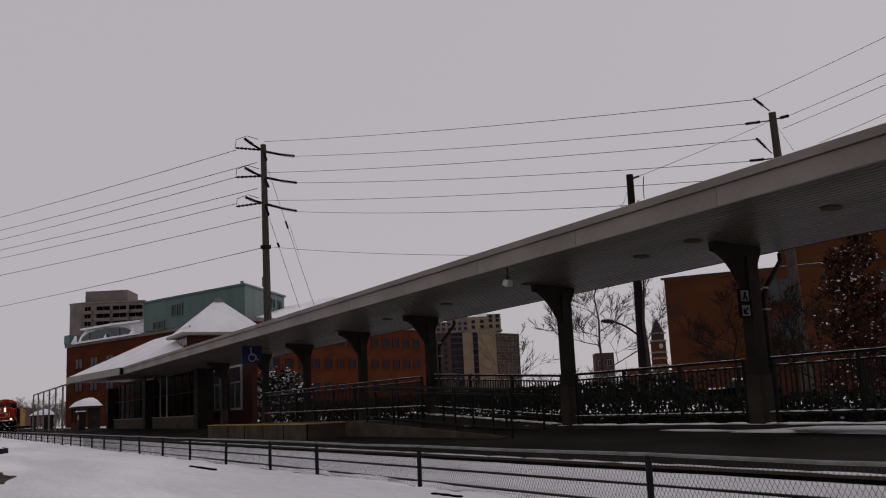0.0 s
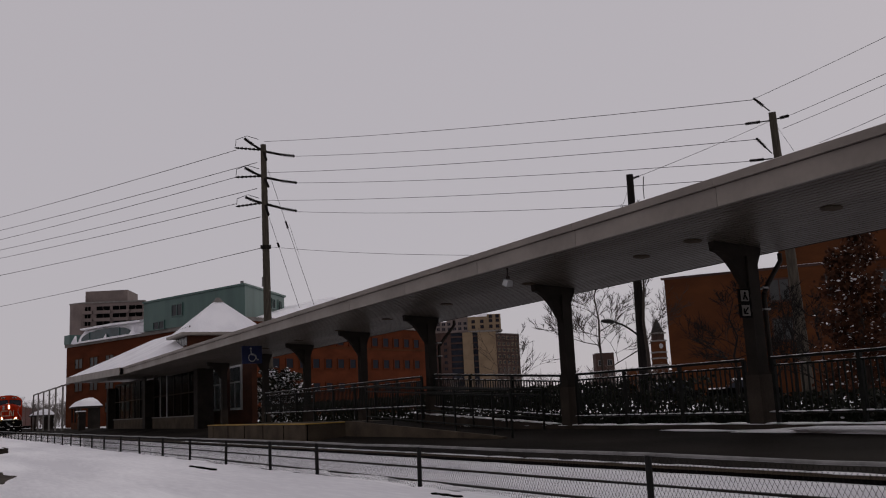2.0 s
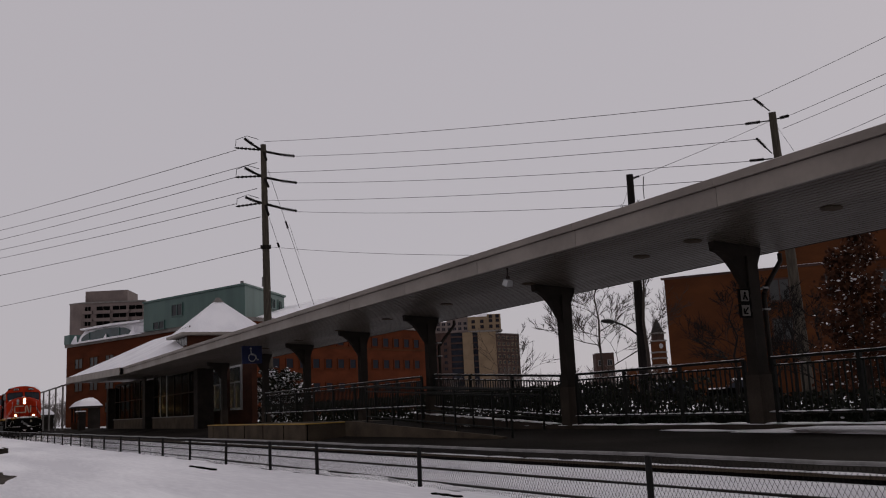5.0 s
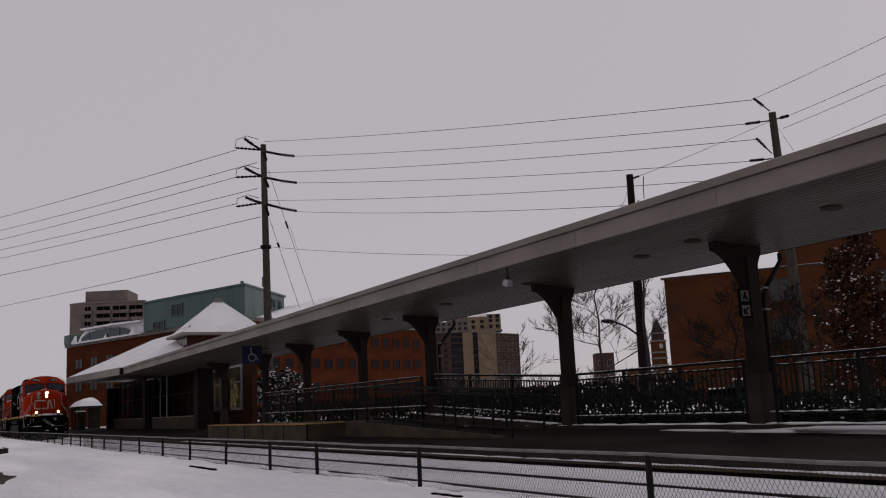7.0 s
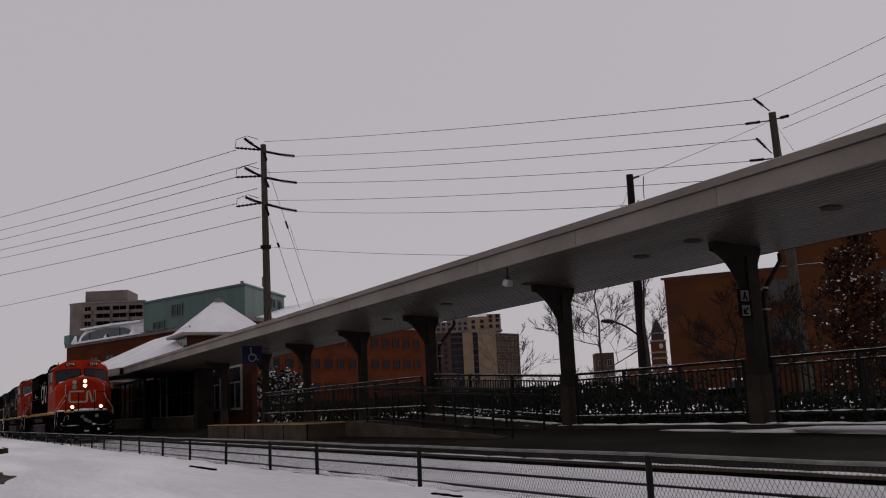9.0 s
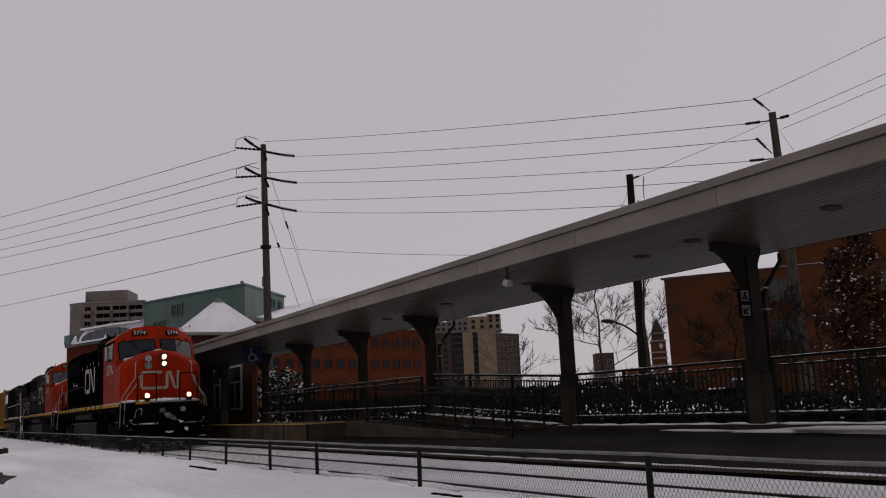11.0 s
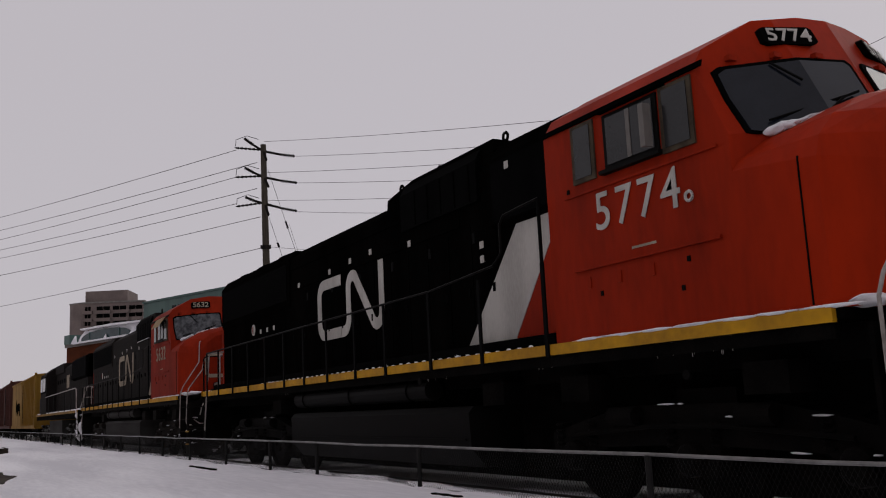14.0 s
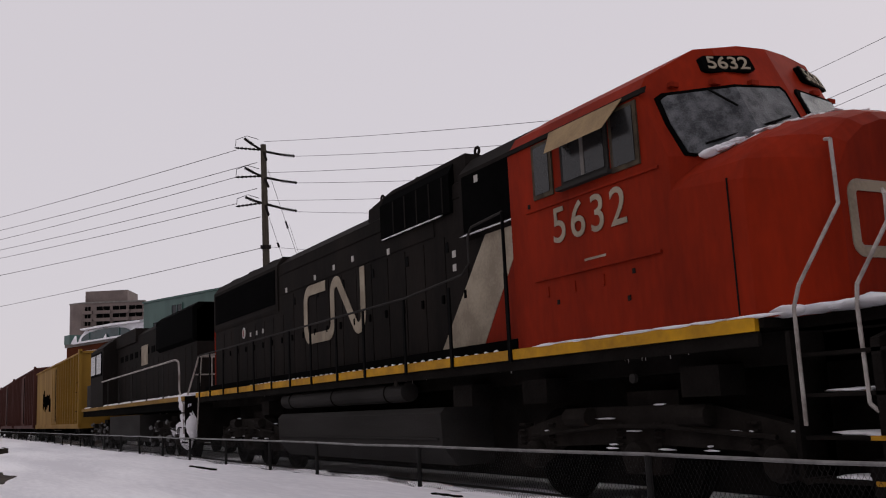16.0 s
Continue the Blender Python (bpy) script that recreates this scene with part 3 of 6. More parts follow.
        if k == 0:
            bm = pipe([(0.03, -0.05, -0.07), (0.03, 0.0, 0.02), (0.03, 0.05, -0.07)], 0.014)
            bmesh.ops.create_icosphere(bm, subdivisions=1, radius=0.026, matrix=Matrix.Translation((0.03, 0, 0.05)))
        else:
            bm = pipe([(0.03, 0.05, 0.055), (0.03, -0.05, -0.05)], 0.014)
            pipe([(0.03, 0.035, -0.055), (0.03, -0.055, -0.055), (0.03, -0.055, 0.035)], 0.014, 6, bm)
        part("symbol", bm, RUBBER, q)


build_canopy()


# ---- train ----
def build_wheelset(parent, x, r=0.53):
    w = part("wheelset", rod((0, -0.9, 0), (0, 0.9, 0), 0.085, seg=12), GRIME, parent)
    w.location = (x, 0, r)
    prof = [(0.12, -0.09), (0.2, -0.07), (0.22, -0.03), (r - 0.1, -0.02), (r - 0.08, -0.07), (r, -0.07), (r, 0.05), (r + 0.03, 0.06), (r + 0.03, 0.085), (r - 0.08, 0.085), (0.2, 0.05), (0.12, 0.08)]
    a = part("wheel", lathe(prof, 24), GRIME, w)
    a.location = (0, -0.76, 0)
    b = again(a, pose(0, 0.76, 0, 0, 0, 180), w)
    SPIN.append((w, x, r))
    return w


SPIN = []


def build_truck(e, cx, axles, long, rust=None):
    """Side frames, springs and brake gear of one truck."""
    r, rust = 0.53, rust or TRUCKRUST
    for s in (-1, 1):
        y0, y1 = (s * 1.02, s * 1.2) if s > 0 else (-1.2, -1.02)
        L = long / 2
        prof = [(-L - 0.45, 0.42), (-L - 0.45, 0.78), (-L + 0.1, 0.9), (-L * 0.55, 1.05), (L * 0.55, 1.05), (L - 0.1, 0.9), (L + 0.45, 0.78), (L + 0.45, 0.42), (L + 0.2, 0.36), (L - 0.35, 0.62), (0.35, 0.66), (0.25, 0.36), (-0.25, 0.36), (-0.35, 0.66), (-L + 0.35, 0.62), (-L - 0.2, 0.36)]
        part("truck_side_frame", prism([(cx + a, b) for a, b in prof], "y", y0, y1), rust, e, bevel=0.025)
        yy = s * 1.24
        for a in axles:
            part("journal_box", lathe([(0.001, -0.1), (0.12, -0.1), (0.16, -0.06), (0.17, 0.06), (0.001, 0.06)], 12), rust, e).matrix_local = pose(cx + a, yy, r, 0, 0, 0 if s < 0 else 180)
        bm = bmesh.new()
        for a in axles:
            for o in (-0.3, 0.3):
                for t in range(4):
                    ring((cx + a + o, s * 1.16, 0.66 + 0.07 * t), 0.075, 0.02, "z", 8, bm)
        part("spring_set", bm, rust, e, kind="stuff")
        bm = bmesh.new()
        for a in (-0.9, 0.9):
            rd(bm, (cx + a - 0.2, s * 1.28, 0.95), (cx + a + 0.2, s * 1.28, 0.95), 0.1, seg=10)
        pipe([(cx - L, s * 1.27, 0.75), (cx - 0.5, s * 1.29, 0.85), (cx + 0.5, s * 1.29, 0.85), (cx + L, s * 1.27, 0.75)], 0.025, 6, bm)
        part("brake_gear", bm, rust, e)
    part("bolster", box(cx - 0.4, cx + 0.4, -1.0, 1.0, 0.7, 1.2), rust, e)
    for a in axles:
        build_wheelset(e, cx + a)


def front_x(y, z):
    """The cab's front face: leans back with height and comes forward to the middle in two flat steps."""
    y = abs(y)
    sweep = 0.6 - 0.1 * y / 0.7 if y < 0.7 else 0.5 * (1.5 - y) / 0.8
    return -3.26 - 0.33 * max(0, z - 3.4) / 0.7 + sweep


def on_front(y, z, lift=0.0):
    return Vector((front_x(y, z) + lift, y, z))


def front_plate(poly, lift0, lift1, bm=None):
    return loft([[on_front(y, z, lift0) for y, z in poly], [on_front(y, z, lift1) for y, z in poly]], bm)


def windshield_plate(s, y1, zb1, zt1, y0, zb0, zt0, zbm, ztm, lift0, lift1):
    """Outer and inner half of one windshield, which bends at the face's step."""
    bm = front_plate([(s * y1, zb1), (s * (y1 + 0.03), (zb1 + zt1) / 2), (s * (y1 + 0.02), zt1 - 0.05), (s * (y1 - 0.05), zt1), (s * 0.7, ztm), (s * 0.7, zbm), (s * (y1 - 0.08), zb1 - 0.02)], lift0, lift1)
    return front_plate([(s * 0.7, zbm), (s * 0.7, ztm), (s * (y0 + 0.04), zt0), (s * y0, zt0 - 0.05), (s * y0, zb0 + 0.03), (s * (y0 + 0.04), zb0)], lift0, lift1, bm)


def nose_half(x):
    """Half width, shoulder height and top height of the nose at x."""
    return [np.interp(x, [-3.2, -2.38, -2.1, -1.93, -1.84], v) for v in ([1.5, 1.49, 1.26, 1.08, 0.95], [3.06, 2.98, 2.92, 2.86, 2.8], [3.74, 3.72, 3.68, 3.6, 3.5])]


def emblem(parent, to3d, u0, v0, h, material, gap=0.0, c=0.82, n=1.18, bend=0.2, weight=0.17):
    """Two plain bands, one open and squared, one a falling zigzag, in one colour."""
    w = h * weight
    r = h * bend
    a = [(u0 + h * c, v0 + h - w / 2)] + arc(u0 + w / 2 + r, v0 + h - w / 2 - r, r, 90, 180) + arc(u0 + w / 2 + r, v0 + w / 2 + r, r, 180, 270) + [(u0 + h * (c - 0.02), v0 + w / 2)]
    band(a, w, 0.008, material, parent, to3d)
    x = u0 + h * c + gap
    b = [(x, v0 + w / 2)] + arc(x + 0.1 * h, v0 + w / 2 + r, r, 270, 360) + arc(x + 0.1 * h + r + r * 0.9, v0 + h - w / 2 - r * 0.9, r * 0.9, 180, 60) + arc(x + h * n, v0 + w / 2 + r * 0.9, r * 0.9, 215, 360) + [(x + h * n + r * 0.9, v0 + h)]
    band(b, w, 0.008, material, parent, to3d)


def lamp(parent, name, m, r, lit):
    """A round lamp: a rim, a lens, and upright glowing slats added before the lens to hold its beam to the line ahead.
    """
    rim = lathe([(0.001, 0.05), (r * 0.8, 0.045), (r * 1.06, 0.02), (r * 1.06, -0.036), (r * 0.94, -0.036), (r * 0.94, 0.022), (0.001, 0.022)], 20)
    h = part(name, rim, RUBBER, parent, name.replace("_", " ") + (", lit" if lit else ", unlit"))
    h.matrix_local = m
    part("lens", lathe([(0.001, -0.012), (r * 0.93, -0.012), (r * 0.93, 0.02), (0.001, 0.02)], 20), LIT if lit else LAMPGLASS, h, "glowing warm lens" if lit else "clear unlit lens")
    if lit:
        bm, n = bmesh.new(), 11
        for k in range(n):
            x = r * 0.93 * (-1 + 2 * (k + 0.5) / n)
            c = math.sqrt((r * 0.92) ** 2 - x * x)
            bx(bm, x - 0.0008, x + 0.0008, -0.034, -0.013, -c, c)
        part("lens_ridges", bm, SLATGLOW, h)
    return h


def build_locomotive(number, lit, label, fresh):
    e = thing("locomotive", label, "locomotive", "locomotives of the train")
    paint = WHITE if fresh else CREAM
    red = RED if fresh else FADEDRED
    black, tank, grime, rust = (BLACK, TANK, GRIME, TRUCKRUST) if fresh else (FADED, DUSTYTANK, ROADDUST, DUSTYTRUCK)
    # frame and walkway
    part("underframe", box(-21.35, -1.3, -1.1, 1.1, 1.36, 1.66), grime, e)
    for s in (-1, 1):
        y0, y1 = sorted((s * 1.5, s * 1.55))
        part("walkway_stripe", box(-21.4, -2.36, y0, y1, 1.645, 1.765), STRIPE, e, "worn yellow stripe along the walkway", bevel=0.008)
        part("sill", box(-21.4, -2.38, s * 1.46, s * 1.51, 1.52, 1.64), grime, e)
        part("toe_board", box(-20.9, -6.2, s * 1.40, s * 1.42, 1.77, 1.9), GRILLE, e)
    part("walkway", box(-21.4, -2.3, -1.5, 1.5, 1.67, 1.755), grime, e)
    part("front_platform", box(-2.34, -1.2, -1.1, 1.1, 1.62, 1.78), grime, e, bevel=0.01)
    rng = random.Random(number)
    lumps([(-16.9 + 0.25 * k, -1.44, 1.775, rng.uniform(0.03, 0.055), 0.025, rng.uniform(0.014, 0.028)) for k in range(42)]
          + [(-2.25 + 0.28 * k, -1.28 + 0.1 * math.sin(k), 1.8, 0.26, 0.16, 0.05) for k in range(4)] + [(-1.35, -0.9 + 0.36 * k, 1.8, 0.3, 0.2, rng.uniform(0.03, 0.06)) for k in range(6)]
          + [(-5.4 + 0.5 * k, -1.52, 1.77, 0.3, 0.04, 0.02) for k in range(7)], e, "snow_on_walkway", "snow caught on the walkway")
    # long hood
    def hood(x0, x1, hw, z0, z1, ch=0.22):
        return prism([(-hw, z0), (-hw, z1 - ch), (-hw + ch * 1.3, z1), (hw - ch * 1.3, z1), (hw, z1 - ch), (hw, z0)], "x", x0, x1)
    part("hood", hood(-21.33, -6.0, 1.02, 1.76, 4.56, 0.24), black, e, bevel=0.02)
    part("rear_end_panel", box(-21.43, -21.365, -1.03, 1.03, 1.78, 4.28), red, e, "red end panel of the hood", bevel=0.01)
    part("radiator_section", prism([(-1.03, 3.32), (-1.055, 3.4), (-1.055, 4.34), (-0.9, 4.54), (0.9, 4.54), (1.055, 4.34), (1.055, 3.4), (1.03, 3.32)], "x", -21.36, -16.15), black, e, bevel=0.015)
    for s in (-1, 1):
        g = part("radiator_grille", box(-21.2, -16.3, s * 1.05, s * 1.066, 3.5, 4.26), GRILLE, e)
        slat = part("slat", box(-21.2, -16.3, s * 1.065, s * 1.072, 0, 0.02), GRILLE, g)
        slat.location = (0, 0, 3.55)
        for k in range(1, 14):
            again(slat, pose(0, 0, 3.55 + 0.05 * k), g)
    fan = part("roof_fan", lathe([(0.001, 0), (0.62, 0), (0.62, 0.1), (0.5, 0.16), (0.001, 0.16)], 20), black, e)
    for k, x in enumerate((-20.1, -18.6, -17.1)):
        m = pose(x, -0.3, 4.45, 90)
        if k:
            again(fan, m, e)
        else:
            fan.matrix_local = m
    part("dynamic_brake_box", prism([(-11.4, 4.3), (-11.35, 4.58), (-10.4, 4.72), (-7.95, 4.72), (-7.95, 4.3)], "y", -0.98, 0.98), black, e, bevel=0.015)
    part("air_intake", prism([(-1.03, 3.42), (-1.14, 3.48), (-1.14, 4.36), (-0.92, 4.6), (0.92, 4.6), (1.14, 4.36), (1.14, 3.48), (1.03, 3.42)], "x", -7.9, -6.05), black, e, bevel=0.02)
    part("intake_grille", box(-7.8, -6.15, -1.152, -1.14, 3.5, 4.3), GRILLE, e)
    for s in (-1, 1):
        part("brake_grille", prism([(s * 0.9, 3.9), (s * 1.075, 3.92), (s * 1.075, 4.5), (s * 0.98, 4.66), (s * 0.9, 4.66)], "x", -10.7, -8.3), GRILLE, e, "black open grille of the brake cooler", bevel=0.012)
    if not fresh:
        lumps([(-10.5 + 0.3 * k, -1.08, 3.915, 0.2, 0.02, 0.012) for k in range(7)] + [(-7.7 + 0.3 * k, -1.14, 3.47, 0.2, 0.02, 0.012) for k in range(6)], e, "snow_on_ledge")
    for k in range(5):
        part("grille_bar", box(-10.2 + 0.42 * k, -10.17 + 0.42 * k, -1.085, -1.075, 3.95, 4.48), black, e)
    part("exhaust_hatch", box(-15.2, -12.2, -0.6, 0.6, 4.5, 4.6), black, e, bevel=0.02)
    for x in (-11.25, -9.9, -7.98):
        part("lifting_eye", ring((x, -0.75, 4.78), 0.06, 0.022, "y", 10), black, e)
    part("hood_rail_edge", box(-16.1, -8, -1.035, -1.02, 4.1, 4.13), black, e)
    # hood doors with latches
    xs = [-21.1 + 0.66 * k for k in range(20)]
    for i, x in enumerate(xs):
        d = part("hood_door", box(x, x + 0.63, -1.036, -1.02, 1.95, 3.22 if x < -16.2 else 3.6), black, e, bevel=0.004)
        part("latch", box(x + 0.52, x + 0.58, -1.06, -1.034, 2.62, 2.74), GRILLE, d)
        if x > -16 and i % 2:
            part("hinge", box(x + 0.02, x + 0.1, -1.05, -1.034, 3.35, 3.5), RUBBER, d)
    part("engine_room_panel", box(-16.0, -8.9, -1.034, -1.02, 3.66, 4.05), black, e, bevel=0.004)
    tag = part("placard", box(-0.05, 0.05, -0.004, 0.004, -0.05, 0.05), WHITE, e, "small white placard")
    for k, (x, z, yy) in enumerate(((-18.2, 3.0, -1.04), (-17.72, 3.0, -1.04), (-17.25, 3.0, -1.04), (-15.6, 3.72, -1.04), (-13.9, 3.75, -1.04), (-12.9, 3.8, -1.04), (-12.0, 3.82, -1.04), (-10.5, 3.7, -1.04), (-8.3, 3.3, -1.04), (-8.3, 3.1, -1.04), (-7.4, 4.2, -1.15))):
        m = pose(x, yy, z)
        if k:
            again(tag, m, e)
        else:
            tag.matrix_local = m
    part("round_placard", lathe([(0.001, 0), (0.13, 0), (0.13, 0.012), (0.001, 0.012)], 16), WHITE, e, "round white placard with a red mark").matrix_local = pose(-18.72, -1.05, 3.08)
    part("placard_mark", box(-18.74, -18.7, -1.066, -1.058, 3.0, 3.16), red, e)
    # diagonal white and red bands behind the cab
    part("white_band", prism([(-8.75, 1.95), (-7.55, 1.95), (-6.4, 3.42), (-7.4, 3.42)], "y", -1.05, -1.03), paint, e, "slanted white band")
    part("red_band", prism([(-7.54, 1.95), (-6.02, 1.95), (-6.02, 3.42), (-6.39, 3.42)], "y", -1.048, -1.03), red, e, "red paint behind the slanted band")
    emblem(e, lambda u, v, d: (u, -1.05 - d, v), -14.52, 2.46, 1.16, paint, 0.0, 1.02, 1.34)
    # cab: grid over the front, shell behind it
    rows = [(1.76, 1.5), (3.4, 1.5), (4.14, 1.5), (4.34, 1.37), (4.64, 0.86), (4.71, 0.35)]
    bm = bmesh.new()
    fr = [[bm.verts.new(on_front(w * k, z)) for k in (-1, -min(1, 0.7 / w) if w > 0.75 else -0.5, 0, min(1, 0.7 / w) if w > 0.75 else 0.5, 1)] for z, w in rows]
    bk = [[bm.verts.new((-6.05, w * k, z)) for k in (-1, -0.5, 0, 0.5, 1)] for z, w in rows]
    for g in (fr, bk):
        for a, b in zip(g, g[1:]):
            for k in range(4):
                bm.faces.new((a[k], a[k + 1], b[k + 1], b[k]))
    for i in range(5):
        for k in (0, 4):
            bm.faces.new((fr[i][k], fr[i + 1][k], bk[i + 1][k], bk[i][k]))
    for k in range(4):
        bm.faces.new((fr[5][k], fr[5][k + 1], bk[5][k + 1], bk[5][k]))
        bm.faces.new((fr[0][k], fr[0][k + 1], bk[0][k + 1], bk[0][k]))
    cab = part("cab", bm, red, e, "red cab" if fresh else "faded red cab", bevel=0.03)
    part("cab_roof", prism([(-0.8, 4.66), (-0.3, 4.75), (0.3, 4.75), (0.8, 4.66)], "x", -6.05, -3.6), black if fresh else red, cab, bevel=0.01)
    part("rear_cab_trim", prism([(-1.5, 4.12), (-1.53, 4.12), (-1.53, 4.17), (-1.48, 4.19)], "x", -6.05, -3.5), black, cab, "black rain gutter")
    glass = PANE if fresh else FROST
    for s in (-1, 1):
        w = part("windshield", windshield_plate(s, 1.37, 3.4, 4.12, 0.08, 3.64, 4.2, 3.47, 4.17, -0.02, 0.028), GRILLE, cab, "black rubber windshield gasket")
        part("pane", windshield_plate(s, 1.34, 3.42, 4.085, 0.12, 3.675, 4.165, 3.5, 4.135, 0.0, 0.036), glass, w)
        wiper = bmesh.new()
        pipe([on_front(s * 0.9, 3.42, 0.08), on_front(s * 0.5, 3.72, 0.09), on_front(s * 0.28, 3.8, 0.08)], 0.014, 5, wiper)
        pipe([on_front(s * 1.2, 3.5, 0.07), on_front(s * 0.45, 3.74, 0.08)], 0.012, 5, wiper)
        pipe([on_front(s * 0.95, 4.12, 0.06), on_front(s * 0.8, 3.9, 0.08)], 0.012, 5, wiper)
        part("wiper", wiper, RUBBER, cab)
        for y in (0.45, 0.85, 1.2):
            part("grab_cleat", box(-0.03, 0.03, -0.05, 0.05, -0.02, 0.03), red, cab).location = on_front(s * y, 4.2, 0.03)
        nb = [(s * 0.4, 4.345), (s * 0.85, 4.33), (s * 0.89, 4.36), (s * 0.88, 4.5), (s * 0.84, 4.535), (s * 0.4, 4.55), (s * 0.365, 4.52), (s * 0.365, 4.375)]
        # a flat box that stands clear of the bend in the face
        slant = (front_x(0.33, 4.4) - front_x(0.93, 4.4)) / 0.6
        flat = lambda y, z, d: Vector((front_x(0.33, z) - slant * (abs(y) - 0.33) + d, y, z))
        board = part("number_board", loft([[flat(y, z, d) for y, z in nb] for d in (-0.03, 0.08)]), GRILLE, cab, "black number board with pale digits")
        turn = math.degrees(math.atan(slant))
        m = Matrix.Translation(flat(s * 0.63, 4.437, 0.086)) @ pose(0, 0, 0, 0, 0, 90 - s * turn * -1) @ pose(0, 0, 0, 66)
        writing(str(number), 0.235, paint, board, m)
    # side windows, awning
    for x0, x1, z0, z1, nm in ((-5.46, -5.18, 3.5, 4.06, "rear"), (-4.9, -4.18, 3.53, 4.03, "sliding"), (-4.03, -3.7, 3.48, 4.05, "front")):
        for s in (-1, 1):
            w = part("side_window", box(x0 - 0.055, x1 + 0.055, s * 1.49, s * 1.522, z0 - 0.05, z1 + 0.04), tank if nm == "sliding" else WORNFRAME, cab, "dark window frame" if nm == "sliding" else "weathered tan window frame", bevel=0.008)
            part("pane", box(x0, x1, s * 1.515, s * 1.53, z0, z1), SIDEPANE, w)
            if nm == "sliding":
                part("mullion", box(-4.57, -4.51, s * 1.515, s * 1.538, z0, z1), STONE, w)
                part("window_sill", box(x0 - 0.1, x1 + 0.1, s * 1.5, s * 1.58, z0 - 0.09, z0 - 0.05), tank, w)
    part("side_ledge", box(-5.7, -3.4, -1.522, -1.5, 3.325, 3.35), red, cab, bevel=0.006)
    for x, z in ((-5.66, 3.38), (-5.2, 2.2), (-3.9, 2.36), (-4.0, 2.1)):
        part("rivet_plate", box(x, x + 0.04, -1.512, -1.5, z, z + 0.05), rust, cab)
    if fresh:
        part("mirror", box(-4.21, -4.14, -1.68, -1.58, 3.52, 3.95), STONE, cab, "grey side mirror", bevel=0.01)
        part("sun_shade", box(-5.0, -4.0, -1.58, -1.5, 4.1, 4.13), black, cab)
    else:
        part("awning", loft([[(-5.12, -1.53, 4.16), (-3.82, -1.53, 4.16), (-3.82, -1.5, 4.18), (-5.12, -1.5, 4.18)], [(-4.98, -1.72, 3.86), (-3.95, -1.72, 3.86), (-3.95, -1.7, 3.88), (-4.98, -1.7, 3.88)]]), AWNING, cab, "tan canvas window awning")
    writing(str(number), 0.57, WHITE if fresh else CREAM, cab, pose(-4.55, -1.512, 3.06, 90), "number", 1.2, 0.004)
    if fresh:
        part("number_dot", ring((-3.8, -1.512, 2.96), 0.045, 0.016, "y", 12), WHITE, cab)
    part("small_print_bar", box(-4.66, -4.3, -1.505, -1.5, 2.605, 2.63), CREAM, cab)
    part("grab_track", box(-5.6, -3.45, -1.53, -1.5, 2.5, 2.53), red, cab)
    part("step_lamp", lathe([(0.001, -0.02), (0.05, -0.02), (0.05, 0.02), (0.001, 0.02)], 10), tank, e).matrix_local = pose(-4.2, -1.35, 1.33)
    for x in (-5.4, -4.9, -4.4):
        part("bolt_plate", box(x, x + 0.05, -1.513, -1.5, 2.3, 2.42), red, cab)
    # nose
    def ns(x):
        w, zs, zt = nose_half(x)
        k = (x + 3.15) / 1.31
        f = [a + (b - a) * k for a, b in ((0.16, 0.3), (0.4, 0.6), (0.68, 0.85), (0.88, 0.97))]
        half = [(w, 1.76), (w, zs)] + [(w * u, zs + (zt - zs) * v) for u, v in zip((0.96, 0.82, 0.57, 0.3), f)] + [(0, zt)]
        return [(x, -y, z) for y, z in half] + [(x, y, z) for y, z in half[-2::-1]]
    nose = part("nose", loft([ns(x) for x in (-3.36, -3.15, -2.8, -2.38, -2.2, -2.05, -1.93, -1.86, -1.84)]), red, e, "broad red nose", bevel=0.012)
    for s in (-1, 1):
        part("nose_seam", box(-2.57, -2.555, s * 1.48, s * 1.5, 1.8, 3.02), grime, nose)
    fx = -1.84
    face = lambda u, v, d: (fx + 0.002 + d, u, v)
    # brown on the lit unit: the lamps' light on the panel is put into its colour
    part("headlamp_housing", box(fx - 0.02, fx + 0.02, -0.12, 0.12, 3.02, 3.57), CARBROWN if fresh else GRILLE, nose, "dark lamp panel", bevel=0.012)
    for z in (3.42, 3.17):
        lamp(e, "headlight", pose(fx + 0.045, 0.0, z, 0, 0, 90), 0.084, lit)
    if fresh:
        for z, mm in ((3.4, SIGNWHITE), (3.14, GREENDISC)):
            dsc = part("round_badge", lathe([(0.001, -0.01), (0.12, -0.01), (0.12, 0.01), (0.001, 0.01)], 20), mm, nose, "white round badge" if mm is SIGNWHITE else "green round badge with a white bar")
            dsc.matrix_local = pose(fx + 0.012, -0.56, z - 0.03, 0, 0, 90)
        part("badge_bar", box(fx + 0.022, fx + 0.026, -0.59, -0.53, 3.02, 3.2), SIGNWHITE, nose)
        part("badge_rim", ring((fx + 0.02, -0.56, 3.11), 0.12, 0.01, "x", 18), SIGNWHITE, nose)
    emblem(nose, face, -0.86, 2.22, 0.68, CREAM, 0.02, 1.18, 0.72, 0.13, 0.15)
    part("nose_door_seam", box(fx - 0.01, fx + 0.006, -0.1, -0.085, 1.85, 2.95), GRILLE, nose)
    lumps([(front_x(y, 3.5) + 0.1, y, 3.36 + 0.36 * (1 - abs(y) / 1.35), 0.13, rng.uniform(0.06, 0.12), rng.uniform(0.02, 0.05)) for y in [-1.2 + 0.08 * k for k in range(31)]], nose, "snow_on_nose", "snow below the windshield")
